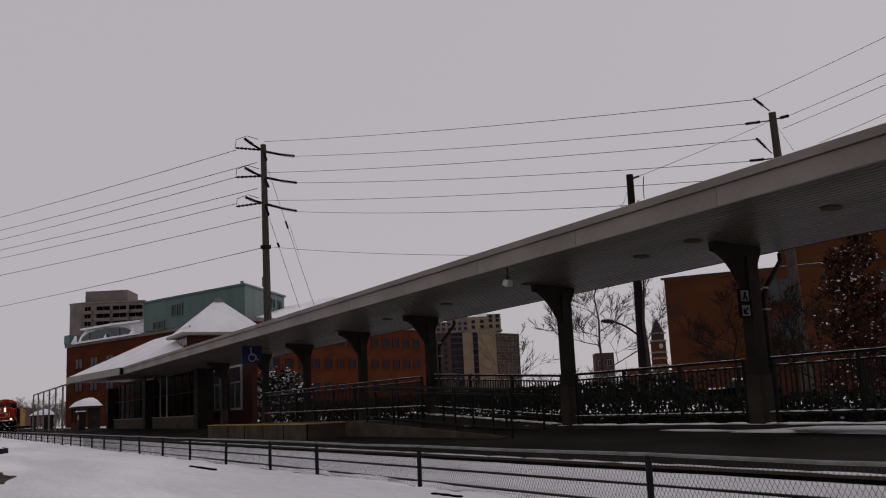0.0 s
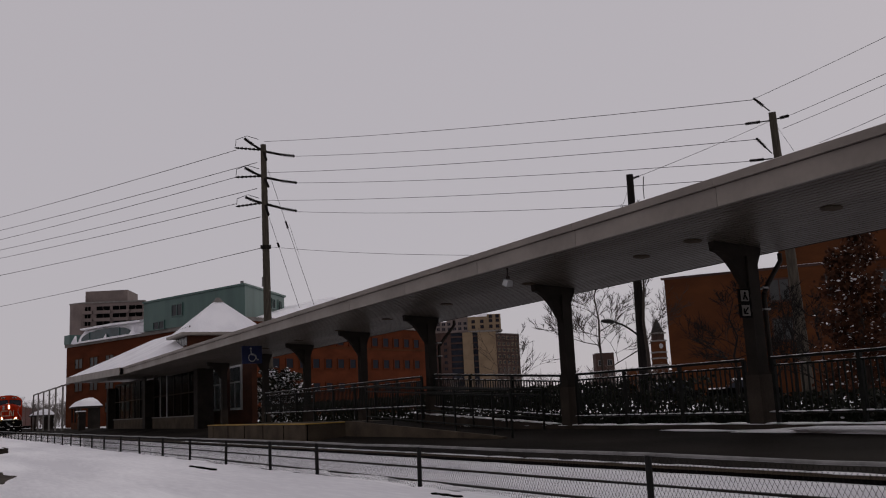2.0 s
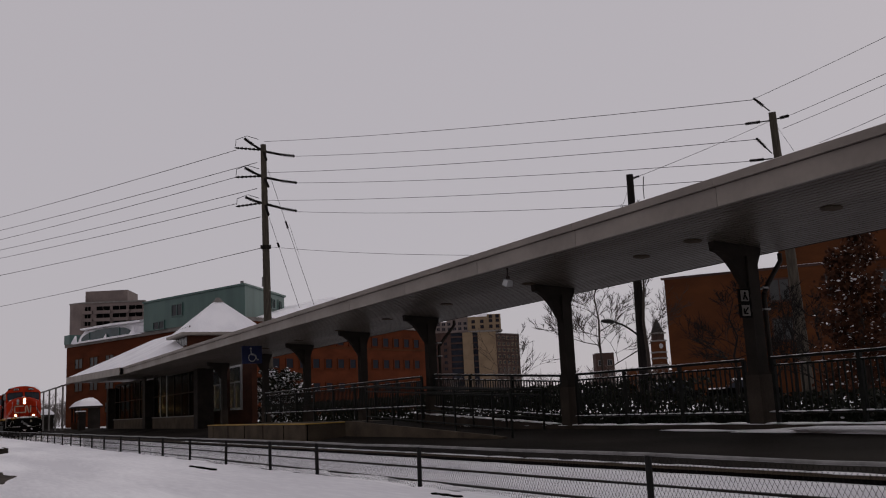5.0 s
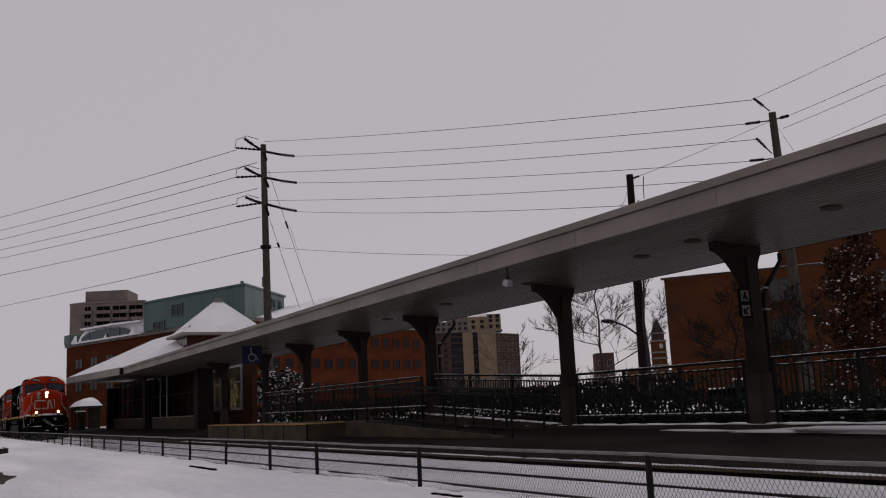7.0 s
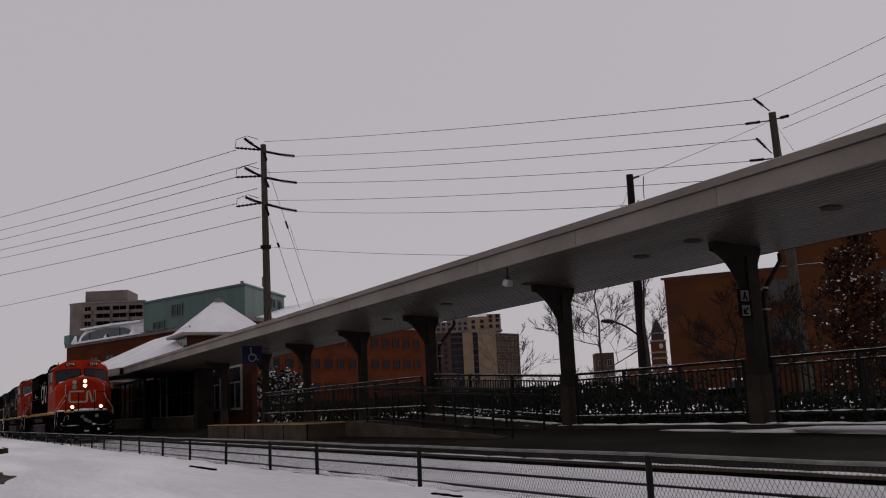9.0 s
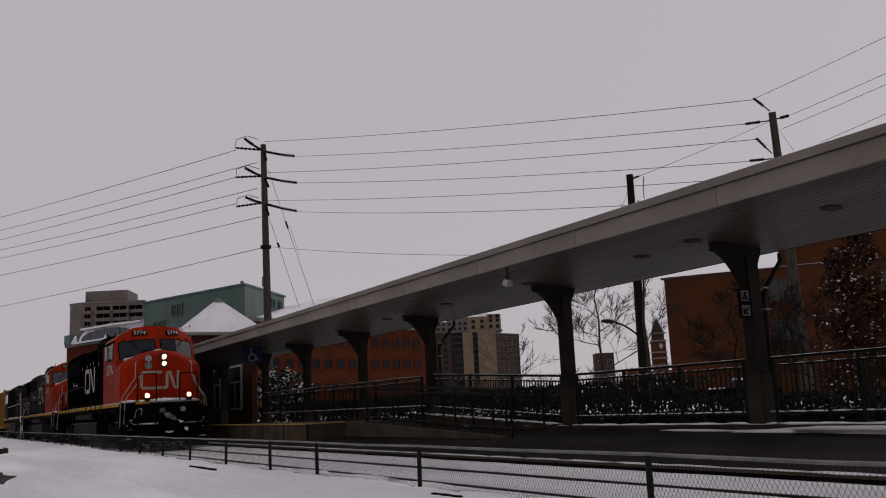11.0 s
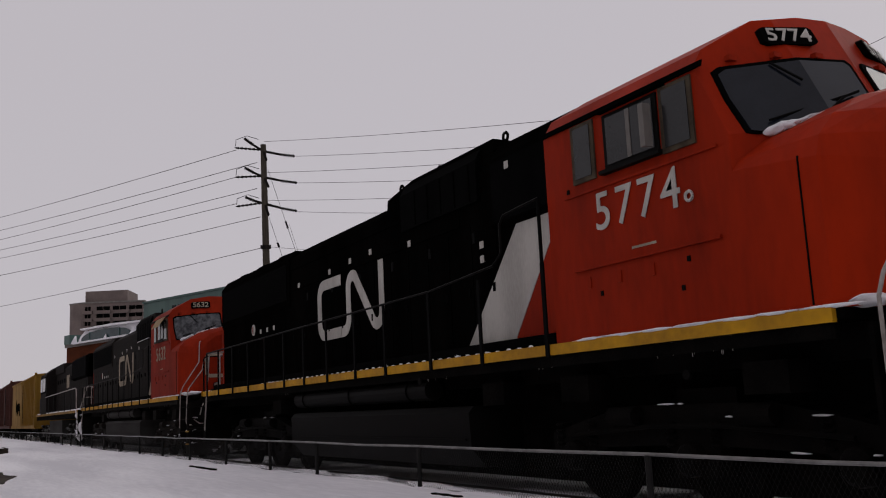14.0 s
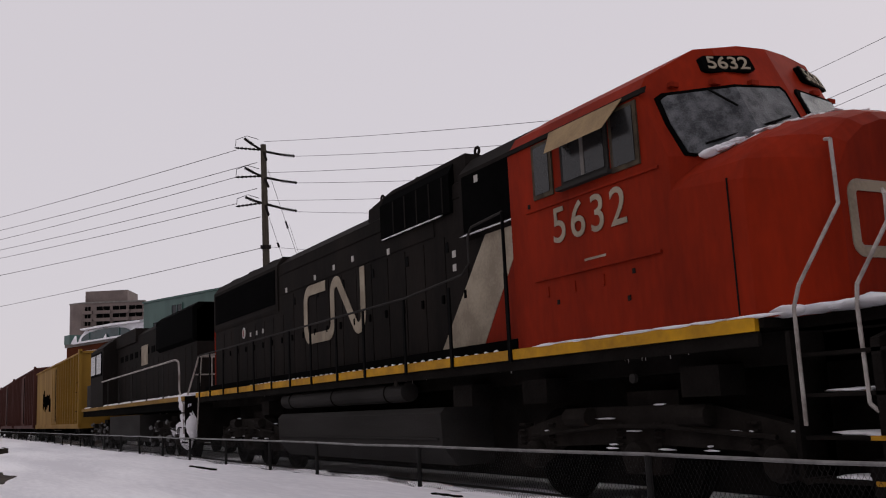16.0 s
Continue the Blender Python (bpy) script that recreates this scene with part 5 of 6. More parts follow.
# ---- station building ----
def build_station():
    s = thing("station_building", "brick and glass station building under a snowy hip roof with a lantern", "station building", kind="structure")
    # lower hip roof
    z0, z1 = 4.75, 6.15
    bm = bmesh.new()
    e = [bm.verts.new(p) for p in ((-88, 10.4, z0 + 0.25), (-61.6, 10.4, z0 - 0.35), (-57, 13.2, z0 - 0.1), (-57, 19, z0), (-88, 19, z0 + 0.25))]
    r = [bm.verts.new(p) for p in ((-78, 15.8, 7.5), (-60, 15.8, 7.0))]
    for f in ((e[0], e[1], r[1], r[0]), (e[1], e[2], r[1]), (e[2], e[3], r[1]), (e[3], e[4], r[0], r[1]), (e[4], e[0], r[0]), tuple(e)):
        bm.faces.new(f)
    part("roof", bm, SNOW, s, "snow-covered lower roof")
    part("roof_fascia", loft([[(-88, 10.36, 4.5), (-88, 10.42, 4.5), (-88, 10.42, 5.02), (-88, 10.36, 5.02)], [(-61.6, 10.36, 3.95), (-61.6, 10.42, 3.95), (-61.6, 10.42, 4.42), (-61.6, 10.36, 4.42)]]), FASCIA, s)
    part("end_fascia", box(-88.06, -88, 10.36, 19, 4.55, 5.0), FASCIA, s)
    part("soffit", loft([[(-88, 10.45, 4.52), (-88, 19, 4.52), (-88, 19, 4.56), (-88, 10.45, 4.56)], [(-61.6, 10.45, 3.97), (-61.6, 19, 3.97), (-61.6, 19, 4.0), (-61.6, 10.45, 4.0)]]), SOFFIT, s)
    # lantern and its roof
    part("lantern_wall", box(-60.7, -57.7, 13.7, 18.3, 5.2, 6.12), STATIONBRICK, s)
    for k in range(4):
        w = part("lantern_window", box(-60.5 + 0.72 * k, -59.9 + 0.72 * k, 13.66, 13.7, 5.5, 6.05), FARGLASS, s)
    ea = [(-61.3, 13.2, 6.12), (-57.1, 13.2, 6.12), (-57.1, 18.8, 6.12), (-61.3, 18.8, 6.12)]
    part("lantern_eaves", prism([(p[0], p[1]) for p in ea], "z", 6.08, 6.24), FASCIA, s, bevel=0.01)
    mid = [(-61.2, 13.3, 6.245), (-57.2, 13.3, 6.245), (-57.2, 18.7, 6.245), (-61.2, 18.7, 6.245)]
    top = [(-59.35, 15.8, 8.4), (-59.05, 15.8, 8.4), (-59.05, 16.2, 8.4), (-59.35, 16.2, 8.4)]
    part("lantern_roof", loft([mid, top]), SNOW, s, "steep snow-covered lantern roof", bevel=0.03)
    part("roof_cap", loft([[(-59.5, 15.7, 8.32), (-58.9, 15.7, 8.32), (-58.9, 16.3, 8.32), (-59.5, 16.3, 8.32)], [(-59.3, 15.9, 8.62), (-59.1, 15.9, 8.62), (-59.1, 16.1, 8.62), (-59.3, 16.1, 8.62)]]), STONE, s, bevel=0.02)
    bm = bmesh.new()
    for k in range(9):
        t = k / 8
        bx(bm, -61.0 + 3.6 * t, -60.92 + 3.6 * t, 13.72, 13.8, 6.55, 6.65)
    part("snow_guard", bm, STONE, s)
    # back wall, glazed rooms
    part("back_wall", box(-84, -49.5, 15.2, 15.5, 0.2, 4.2), STATIONBRICK, s)
    for x0, x1 in ((-82.0, -69.5), (-66.5, -54.5)):
        room = part("dwarf_wall", box(x0, x1, 13.4, 13.65, 0.2, 1.15), CONCRETE, s, "pale low wall under the glazing", bevel=0.02)
        part("sill", box(x0 - 0.05, x1 + 0.05, 13.35, 13.7, 1.15, 1.22), STONE, s)
        n = 6
        for k in range(n + 1):
            x = x0 + (x1 - x0) * k / n
            part("mullion", box(x - 0.05, x + 0.05, 13.48, 13.58, 1.22, 3.9), SIGNWHITE if k in (1, 2) and x0 > -70 else POSTPAINT, s)
            if k < n:
                p = part("pane", box(x + 0.05, x + (x1 - x0) / n - 0.05, 13.52, 13.535, 1.22, 3.9), GLASS, s)
                p.visible_shadow = False
        part("head_rail", box(x0, x1, 13.47, 13.6, 3.9, 4.05), POSTPAINT, s)
        part("transom", box(x0, x1, 13.49, 13.57, 2.55, 2.61), CONCRETE_DARK, s)
    for x in (-83.5, -68.0, -53.3):
        part("pier", box(x - 0.45, x + 0.45, 13.1, 14.0, 0.2, 3.8), POSTPAINT, s, "dark pier", bevel=0.02)
    for x in (-56.6, -52.3):
        w = part("window", box(x - 1.08, x + 1.08, 15.1, 15.2, 1.4, 3.9), SIGNWHITE, s, "white window frame")
        part("pane", box(x - 0.97, x + 0.97, 15.08, 15.1, 1.52, 3.78), FARGLASS, w)
        part("glazing_bar", box(x - 0.97, x + 0.97, 15.06, 15.08, 2.9, 2.98), SIGNWHITE, w)
        part("glazing_bar", box(x - 0.03, x + 0.03, 15.06, 15.08, 1.52, 2.9), SIGNWHITE, w)
    for k in range(3):
        b = thing("bench", "dark bench in the glazed waiting room", "bench", "waiting room benches", at=(-79 + 4 * k, 14.6, 0.3))
        part("seat", box(-0.9, 0.9, -0.25, 0.25, 0.42, 0.48), POSTPAINT, b)
        part("backrest", box(-0.9, 0.9, 0.22, 0.28, 0.5, 0.9), POSTPAINT, b)
        for x in (-0.8, 0.8):
            part("leg", box(x - 0.03, x + 0.03, -0.22, 0.22, 0, 0.42), POSTPAINT, b)


build_station()


def build_shelters():
    for x, y, L, d, ze, zp, lab in ((-101, 13.75, 5.0, 1.2, 2.35, 3.2, "small dark platform shelter with a snowy roof"), (-134, 12.9, 5.0, 1.35, 1.95, 2.7, "far platform shelter with a snowy roof")):
        k = thing("platform_shelter", lab, "shelter", "platform shelters", at=(x, y, 0.3))
        part("roof", loft([[(-L * 0.6, -d, ze), (L * 0.6, -d, ze), (L * 0.6, d, ze), (-L * 0.6, d, ze)], [(-L * 0.5, -d * 0.6, ze + (zp - ze) * 0.6), (L * 0.5, -d * 0.6, ze + (zp - ze) * 0.6), (L * 0.5, d * 0.7, ze + (zp - ze) * 0.6), (-L * 0.5, d * 0.7, ze + (zp - ze) * 0.6)], [(-L * 0.3, 0.1, zp), (L * 0.3, 0.1, zp), (L * 0.3, 0.5, zp), (-L * 0.3, 0.5, zp)]]), SNOW, k, "snow-covered roof", bevel=0.05)
        part("eaves", box(-L * 0.61, L * 0.61, -d - 0.04, d + 0.04, ze - 0.14, ze), POSTPAINT, k)
        for a in (-L / 2, 0, L / 2):
            for b in (-d * 0.8, d * 0.8):
                part("post", box(a - 0.07, a + 0.07, b - 0.07, b + 0.07, 0, ze - 0.13), POSTPAINT, k)
        part("back_panel", box(-L / 2, L / 2, d * 0.8 - 0.02, d * 0.8 + 0.03, 0.3, ze - 0.2), FARGLASS, k)
        part("end_panel", box(L / 2 - 0.03, L / 2 + 0.02, -d * 0.1, d * 0.8, 0.15, ze - 0.2), POSTPAINT, k)
        part("low_wall", box(-L / 2, L / 2, -d * 0.85, -d * 0.78, 0, 0.8), BRICKDARK, k)
    g = thing("pergola", "row of grey inverted-L lamp posts along the far platform", "lamp posts", at=(0, 11.6, 0))
    for n in range(6):
        x = -101.1 - 6.1 * n
        part("post", rod((x, 0, 0), (x, 0, 4.8), 0.09), STONE, g)
        part("arm", rod((x - 0.1, 0, 4.8), (x + 5.0, 0.05, 4.86), 0.09), STONE, g)
    ph = thing("platform_furniture", "dark ticket machine beside the far shelter", "ticket machine", at=(-92, 12.2, 0.25))
    part("cabinet", box(-0.4, 0.4, -0.3, 0.3, 0, 1.8), POSTPAINT, ph, bevel=0.03)
    part("screen", box(-0.25, 0.25, -0.31, -0.3, 1.1, 1.5), PANE, ph)
    part("hood", box(-0.5, 0.5, -0.5, 0.3, 1.8, 1.9), SNOW, ph, bevel=0.02)


build_shelters()


# ---- buildings behind ----
def wall_windows(parent, p, q, cols, rows, w, h, u0, u1, material=None, frame=None, name="window", bar=True):
    """Windows proud of the wall from p to q in plan; cols as shares of its length, rows as sill heights."""
    p, q = Vector((*p, 0)), Vector((*q, 0))
    d = (q - p)
    ang = math.degrees(math.atan2(d.y, d.x))
    first = pane = None
    for z in rows:
        for c in range(cols):
            t = u0 + (u1 - u0) * (c + 0.5) / cols
            pos = p + d * t
            m = pose(pos.x, pos.y, z, 0, 0, ang)
            if first is None:
                bm = bmesh.new()
                for a in ((-w / 2 - 0.12, -w / 2, 0, h), (w / 2, w / 2 + 0.12, 0, h), (-w / 2 - 0.2, w / 2 + 0.2, -0.15, 0), (-w / 2 - 0.12, w / 2 + 0.12, h, h + 0.15), (-0.05, 0.05, 0, h))[:5 if bar else 4]:
                    bx(bm, a[0], a[1], -0.14, 0.02, a[2], a[3])
                first = part(name, bm, frame or STONE, parent)
                first.matrix_local = m
                pane = part("pane", box(-w / 2, w / 2, -0.06, -0.02, 0, h), material or FARGLASS, first)
            else:
                o = again(first, m, parent)
                again(pane, Matrix(), o)


def block(parent, plan, z0, z1, material, name="wall"):
    return part(name, prism(plan, "z", z0, z1), material, parent)


def build_buildings():
    # apartment tower far behind
    t = thing("apartment_tower", "far grey-brown concrete apartment tower with balconies", "apartment tower")
    A, B, C, D = (-378.0, 45.3), (-372.7, 49.3), (-363.0, 69.8), (-393.0, 78.6)
    block(t, [A, (-375.9, 46.2), B, C, D], 0, 45.2, TOWERWALL)
    part("penthouse", prism([(-374, 50.3), (-366.2, 64.4), (-380, 70.7), (-385, 55)], "z", 45.2, 50.0), TOWERWALL, t, bevel=0.1)
    part("roof_edge", prism([(A[0], A[1] - 0.3), (B[0] + 0.4, B[1] - 0.3), (C[0] + 0.5, C[1]), (C[0] - 1, C[1] + 1), (A[0] - 1, A[1] + 1)], "z", 45.2, 45.7), STONE, t)
    d = (Vector(C) - Vector(B)).normalized()
    nn = Vector((d.y, -d.x)) * 1.1
    for k in range(9):
        z = 42.4 - 2.85 * k
        for u0, u1 in ((0.0, 0.16), (0.2, 0.46), (0.52, 0.76), (0.82, 1.0)):
            p, q = Vector(B).lerp(Vector(C), u0), Vector(B).lerp(Vector(C), u1)
            part("balcony", prism([tuple(p), tuple(q), tuple(q + nn), tuple(p + nn)], "z", z - 1.35, z - 0.15), TOWERWALL, t)
    rows = [42.4 - 2.85 * k for k in range(9)]
    wall_windows(t, B, C, 3, rows, 5.0, 1.5, 0.2, 1.0, GRILLE, TOWERWALL)
    wall_windows(t, B, C, 1, rows, 2.2, 1.5, 0.02, 0.14, GRILLE, TOWERWALL)
    wall_windows(t, A, B, 3, rows, 1.3, 1.5, 0.05, 0.95, FARGLASS, TOWERWALL)

    # office block: brick below, green metal above
    o = thing("office_building", "red brick office building with green metal top floors", "office building")
    L, K, R = (-161.5, 19.0), (-117, 35.2), (-134, 70.0)
    Bk = (-178, 54)
    block(o, [L, K, R, Bk], 0, 13.0, BRICK)
    part("cornice", prism([(L[0] - 0.3, L[1] - 0.3), (K[0] + 0.4, K[1] - 0.4), (R[0] + 0.4, R[1] + 0.2), (Bk[0], Bk[1])], "z", 13.0, 13.5), STONE, o)
    G = (-138.5, 26.6)
    block(o, [G, (-116.8, 35.1), (-129, 44.6), (-150, 40)], 13.5, 17.6, COPPER, "green_storey")
    part("parapet", prism([(G[0], G[1] - 0.2), (-116.5, 35.0), (-129, 44.9), (-150.2, 40.2)], "z", 17.6, 17.85), COPPER, o)
    for x, y, h in ((-121, 36, 0.9), (-119.5, 38.5, 1.3)):
        part("roof_vent", rod((x, y, 17.8), (x, y, 17.8 + h), 0.22, seg=10), GALV, o)
    wall_windows(o, (-116.8, 35.1), (-129, 44.6), 2, [15.6], 1.2, 1.2, 0.6, 0.95, FARGLASS, COPPER)
    wall_windows(o, G, (-116.8, 35.1), 1, [15.1], 2.4, 1.5, 0.3, 0.42, FARGLASS, COPPER)
    wall_windows(o, G, (-116.8, 35.1), 1, [13.6], 2.6, 1.0, 0.1, 0.24, FARGLASS, COPPER)
    wall_windows(o, K, R, 13, [3.6, 6.95, 10.25], 1.3, 1.25, 0.1, 0.97, NAVYGLASS, BRICK, bar=False)
    wall_windows(o, L, K, 9, [2.4, 5.9, 9.5], 2.3, 1.4, 0.037, 0.937, GREYGLASS, BRICKDARK)
    part("band_course", prism([(K[0] + 0.1, K[1]), (R[0] + 0.1, R[1]), (R[0] - 0.3, R[1]), (K[0] - 0.3, K[1])], "z", 9.7, 9.95), BRICKDARK, o)
    # vaulted corner with an arched window
    d = (Vector(K) - Vector(L)).normalized()
    nn = Vector((-d.y, d.x))
    mid = Vector(L) + d * 12.2

    def at(u, back, z):
        c = mid + d * u + nn * back
        return (c.x, c.y, z)
    curve = [(-9.2, 13.5), (-8.2, 14.6), (-6.6, 15.5), (-2.0, 15.55), (3.0, 15.45), (8.0, 15.35), (11.0, 15.3), (11.0, 13.5)]
    part("vault_roof", loft([[at(u, 0.15, z - 0.15) for u, z in curve], [at(u, 7, z + (1.3 if z > 14 else 0)) for u, z in curve]]), SNOW, o, "snow-covered vaulted roof")
    part("roof_overhang", loft([[at(u, b, z) for u, z in ((-6.4, 15.32), (2.5, 15.3), (10.9, 15.1), (10.9, 15.36), (2.5, 15.62), (-6.7, 15.6))] for b in (-0.7, 0.2)]), SNOW, o)
    arch_ = [(-7.4, 13.5)] + [(7.4 * math.cos(radians(180 - 15 * k)), 13.6 + 1.5 * math.sin(radians(180 - 15 * k)) ** 0.7) for k in range(1, 12)] + [(7.4, 13.5)]
    part("arched_window", loft([[at(u, b, z) for u, z in arch_] for b in (-0.15, 0.1)]), ARCHGLASS, o, "wide arched window with blue-green glass")
    for u in (-4.6, 4.4):
        part("glazing_bar", loft([[at(u + a, b, 13.5) for a, b in ((-0.06, -0.25), (0.06, -0.25), (0.06, -0.1), (-0.06, -0.1))], [at(u + a, b, 14.9) for a, b in ((-0.06, -0.25), (0.06, -0.25), (0.06, -0.1), (-0.06, -0.1))]]), COPPER, o)
    for u, w_, h_ in ((-9.0, 1.0, 1.2), (0.6, 0.5, 0.7), (8.4, 0.9, 1.1)):
        part("snow_peak", loft([[at(u - w_, -0.5, 13.5), at(u + w_, -0.5, 13.5), at(u, 0.1, 13.5)], [at(u + 0.25 * w_ - 0.04, -0.4, 13.5 + h_), at(u + 0.25 * w_ + 0.04, -0.4, 13.5 + h_), at(u + 0.25 * w_, -0.2, 13.5 + h_)]]), SNOW, o)
    part("snow_ledge", loft([[at(u, b, z) for u, z in ((-9.4, 13.36), (10.8, 13.36), (10.8, 13.6), (-9.4, 13.6))] for b in (-0.62, 0.1)]), SNOW, o)
    part("corner_turret", prism([(L[0] - 0.2, L[1] - 0.4), (L[0] + 1.6, L[1] + 0.2), (L[0] + 1.0, L[1] + 2), (L[0] - 0.9, L[1] + 1.4)], "z", 13.5, 15.0), COPPER, o)

    # snowy hip roof over the long brick wing
    k2, r2 = Vector(K), Vector(R)
    inward = Vector((r2.y - k2.y, k2.x - r2.x)).normalized() * -1

    def wing(u, back, z):
        c = k2.lerp(r2, u) + inward * back
        return (c.x, c.y, z)
    bm = bmesh.new()
    v = [bm.verts.new(wing(*p)) for p in ((0.06, 0.1, 13.52), (1.0, 0.1, 13.52), (1.0, 12, 13.52), (0.06, 12, 13.52), (0.6, 6, 18.2), (0.92, 6, 18.2))]
    for f in ((0, 1, 5, 4), (1, 2, 5), (2, 3, 4, 5), (3, 0, 4), (3, 2, 1, 0)):
        bm.faces.new([v[i] for i in f])
    part("hip_roof", bm, SNOW, o, "snow-covered hip roof")

    # brick building beside the canopy
    r = thing("brick_building", "brown brick building with concrete bands behind bare trees", "building")
    P, Q, S = (-61.9, 56.4), (-49.6, 65.8), (-36, 76.5)
    block(r, [P, Q, S, (-44, 92), (-72, 70)], 0, 11.0, BRICKDARK)
    Q2 = (-54.2, 62.3)
    block(r, [Q2, Q, S, (-42, 84), (-58, 70)], 11.2, 13.6, BRICKDARK, "upper_wall")
    part("roof_edge", prism([(P[0] - 0.2, P[1] - 0.2), (S[0] + 0.2, S[1] - 0.3), (S[0], S[1] + 0.3), (P[0], P[1] + 0.5)], "z", 11.0, 11.2), WINGBROWN, r, "dark coping")
    part("upper_roof_edge", prism([(Q2[0] - 0.2, Q2[1] - 0.2), (S[0] + 0.2, S[1] - 0.3), (S[0], S[1] + 0.5), (Q2[0], Q2[1] + 0.5)], "z", 13.6, 13.9), STONE, r)
    part("roof_snow", prism([P, Q, S, (-44, 92), (-72, 70)], "z", 11.205, 11.23), SNOW, r, "", "stuff")
    wall_windows(r, P, Q, 2, [5.1, 8.4], 1.5, 1.7, 0.47, 1.04, GREYGLASS, WINGBROWN)
    wall_windows(r, Q, S, 4, [5.1, 8.5], 1.9, 1.6, 0.02, 1.02, GREYGLASS, WINGBROWN)

    # tall blocks in the distance
    b = thing("tall_block", "distant brown and beige high-rise with rows of windows", "high-rise")
    A, M2, E2 = Vector((-395, 215.5)), Vector((-383, 238.9)), Vector((-390.3, 257))
    run = M2 - A
    out = Vector((run.y, -run.x)).normalized()

    def slab(name, u0, u1, front, deep, z0, z1, material, label=""):
        p, q = A + run * u0, A + run * u1
        return part(name, prism([tuple(p + out * front), tuple(q + out * front), tuple(q - out * deep), tuple(p - out * deep)], "z", z0, z1), material, b, label)

    slab("brown_wing", -0.6, 0.17, 0, 16, 0, 35.0, WINGBROWN, "brown brick wing")
    slab("window_strip", 0.17, 0.386, -0.6, 16, 0, 34.6, NAVYGLASS, "dark blue strip of windows")
    slab("beige_wing", 0.386, 0.573, 0.3, 16, 0, 34.8, BEIGE)
    slab("window_slot", 0.573, 0.666, -0.8, 14, 0, 34.2, NAVYGLASS)
    slab("beige_wing", 0.666, 1.0, 0.3, 14, 0, 34.6, BEIGE)
    for k in range(10):
        z = 5.5 + 3 * k
        slab("spandrel", 0.17, 0.386, -0.35, 0.8, z, z + 0.7, WINGBROWN)
        slab("spandrel", 0.573, 0.666, -0.5, 0.9, z, z + 0.6, WINGBROWN)
    block(b, [tuple(M2), tuple(E2), (-402, 258), (-398, 244)], 0, 33.6, WINGBROWN, "window_wing")
    part("roof_edge", prism([tuple(M2 + Vector((0.3, -0.2))), tuple(E2 + Vector((0.3, 0.2))), tuple(E2 - Vector((1, 0))), tuple(M2 - Vector((1, 0)))], "z", 33.6, 34.0), STONE, b)
    slab("pale_storeys", -0.2, 0.5, -1.5, 14, 35.0, 40.4, TOWERWALL, "pale upper storeys")
    slab("pale_storeys", 0.12, 0.5, -2.5, 13, 40.4, 42.6, TOWERWALL)
    slab("upper_beige", 0.5, 0.9, -1.0, 12, 34.8, 42.2, BEIGE)
    slab("corner_tower", 0.86, 1.11, -0.6, 8, 34.7, 43.2, BEIGE, "beige corner tower with windows")
    slab("terrace", 0.5, 1.13, 0.2, 10, 34.7, 35.5, STONE)
    slab("snow_cap", 0.68, 0.86, -1.5, 8, 42.2, 44.4, SNOW, "snow on the stepped top")
    slab("snow_cap", 0.5, 0.68, -1.5, 8, 42.2, 42.7, SNOW)
    wall_windows(b, tuple(M2), tuple(E2), 5, [4 + 3 * k for k in range(10)], 2.0, 1.5, 0.02, 0.98, FARGLASS, BEIGE)
    for u0, u1, n, f, zs in ((-0.2, 0.5, 7, -1.5, [36.2, 38.6]), (0.86, 1.11, 2, -0.6, [36.6, 39.4, 41.4]), (0.52, 0.84, 2, -1.0, [36.6, 39.2]), (-0.6, 0.16, 4, 0, [5 + 3 * k for k in range(10)])):
        p, q = A + run * u0 + out * f, A + run * u1 + out * f
        wall_windows(b, tuple(p), tuple(q), n, zs, 1.5, 1.4, 0.0, 1.0, NAVYGLASS, TOWERWALL if f == -1.5 else WINGBROWN)

    ch = thing("clock_tower", "distant slim clock tower with a pointed roof", "tower")
    def sq(cx, cy, a):
        return [(cx - a, cy - a), (cx + a, cy - a), (cx + a, cy + a), (cx - a, cy + a)]
    cx, cy = -169.5, 150.9
    block(ch, sq(cx, cy, 1.25), 0, 13.5, BRICKDARK)
    part("belfry", prism(sq(cx, cy, 1.05), "z", 13.5, 15.2), WINGBROWN, ch)
    for z in (7.6, 9.2, 10.6, 13.3, 15.1):
        part("string_course", prism(sq(cx, cy, 1.4), "z", z, z + 0.35), STONE, ch)
    part("spire", loft([[(x, y, 15.4) for x, y in sq(cx, cy, 1.1)], [(x, y, 18.9) for x, y in sq(cx, cy, 0.05)]]), DUSTYTANK, ch, "dark slate pointed roof")
    part("clock_face", lathe([(0.001, 0), (0.6, 0), (0.6, 0.1), (0.001, 0.1)], 16), SIGNWHITE, ch).matrix_local = pose(cx + 1.27, cy - 0.3, 12.2, 0, 0, 90)
    again(ch.children[-1], pose(cx + 0.2, cy - 1.35, 12.2), ch)
    block(ch, [(-172, 149), (-160, 162), (-170, 172), (-182, 160)], 0, 6.5, WINGBROWN, "hall")
    sm = thing("small_block", "small distant dark building", "building")
    block(sm, [(-241.5, 188.2), (-238.6, 193.3), (-245, 197), (-248, 192)], 0, 15, WINGBROWN)
    wall_windows(sm, (-241.5, 188.2), (-238.6, 193.3), 2, [4, 7.5, 11], 1.4, 1.6, 0.0, 1.0)
    part("annex", prism([(-237, 197), (-234, 201), (-238, 204), (-241, 200)], "z", 0, 9.6), BRICKDARK, sm)


build_buildings()


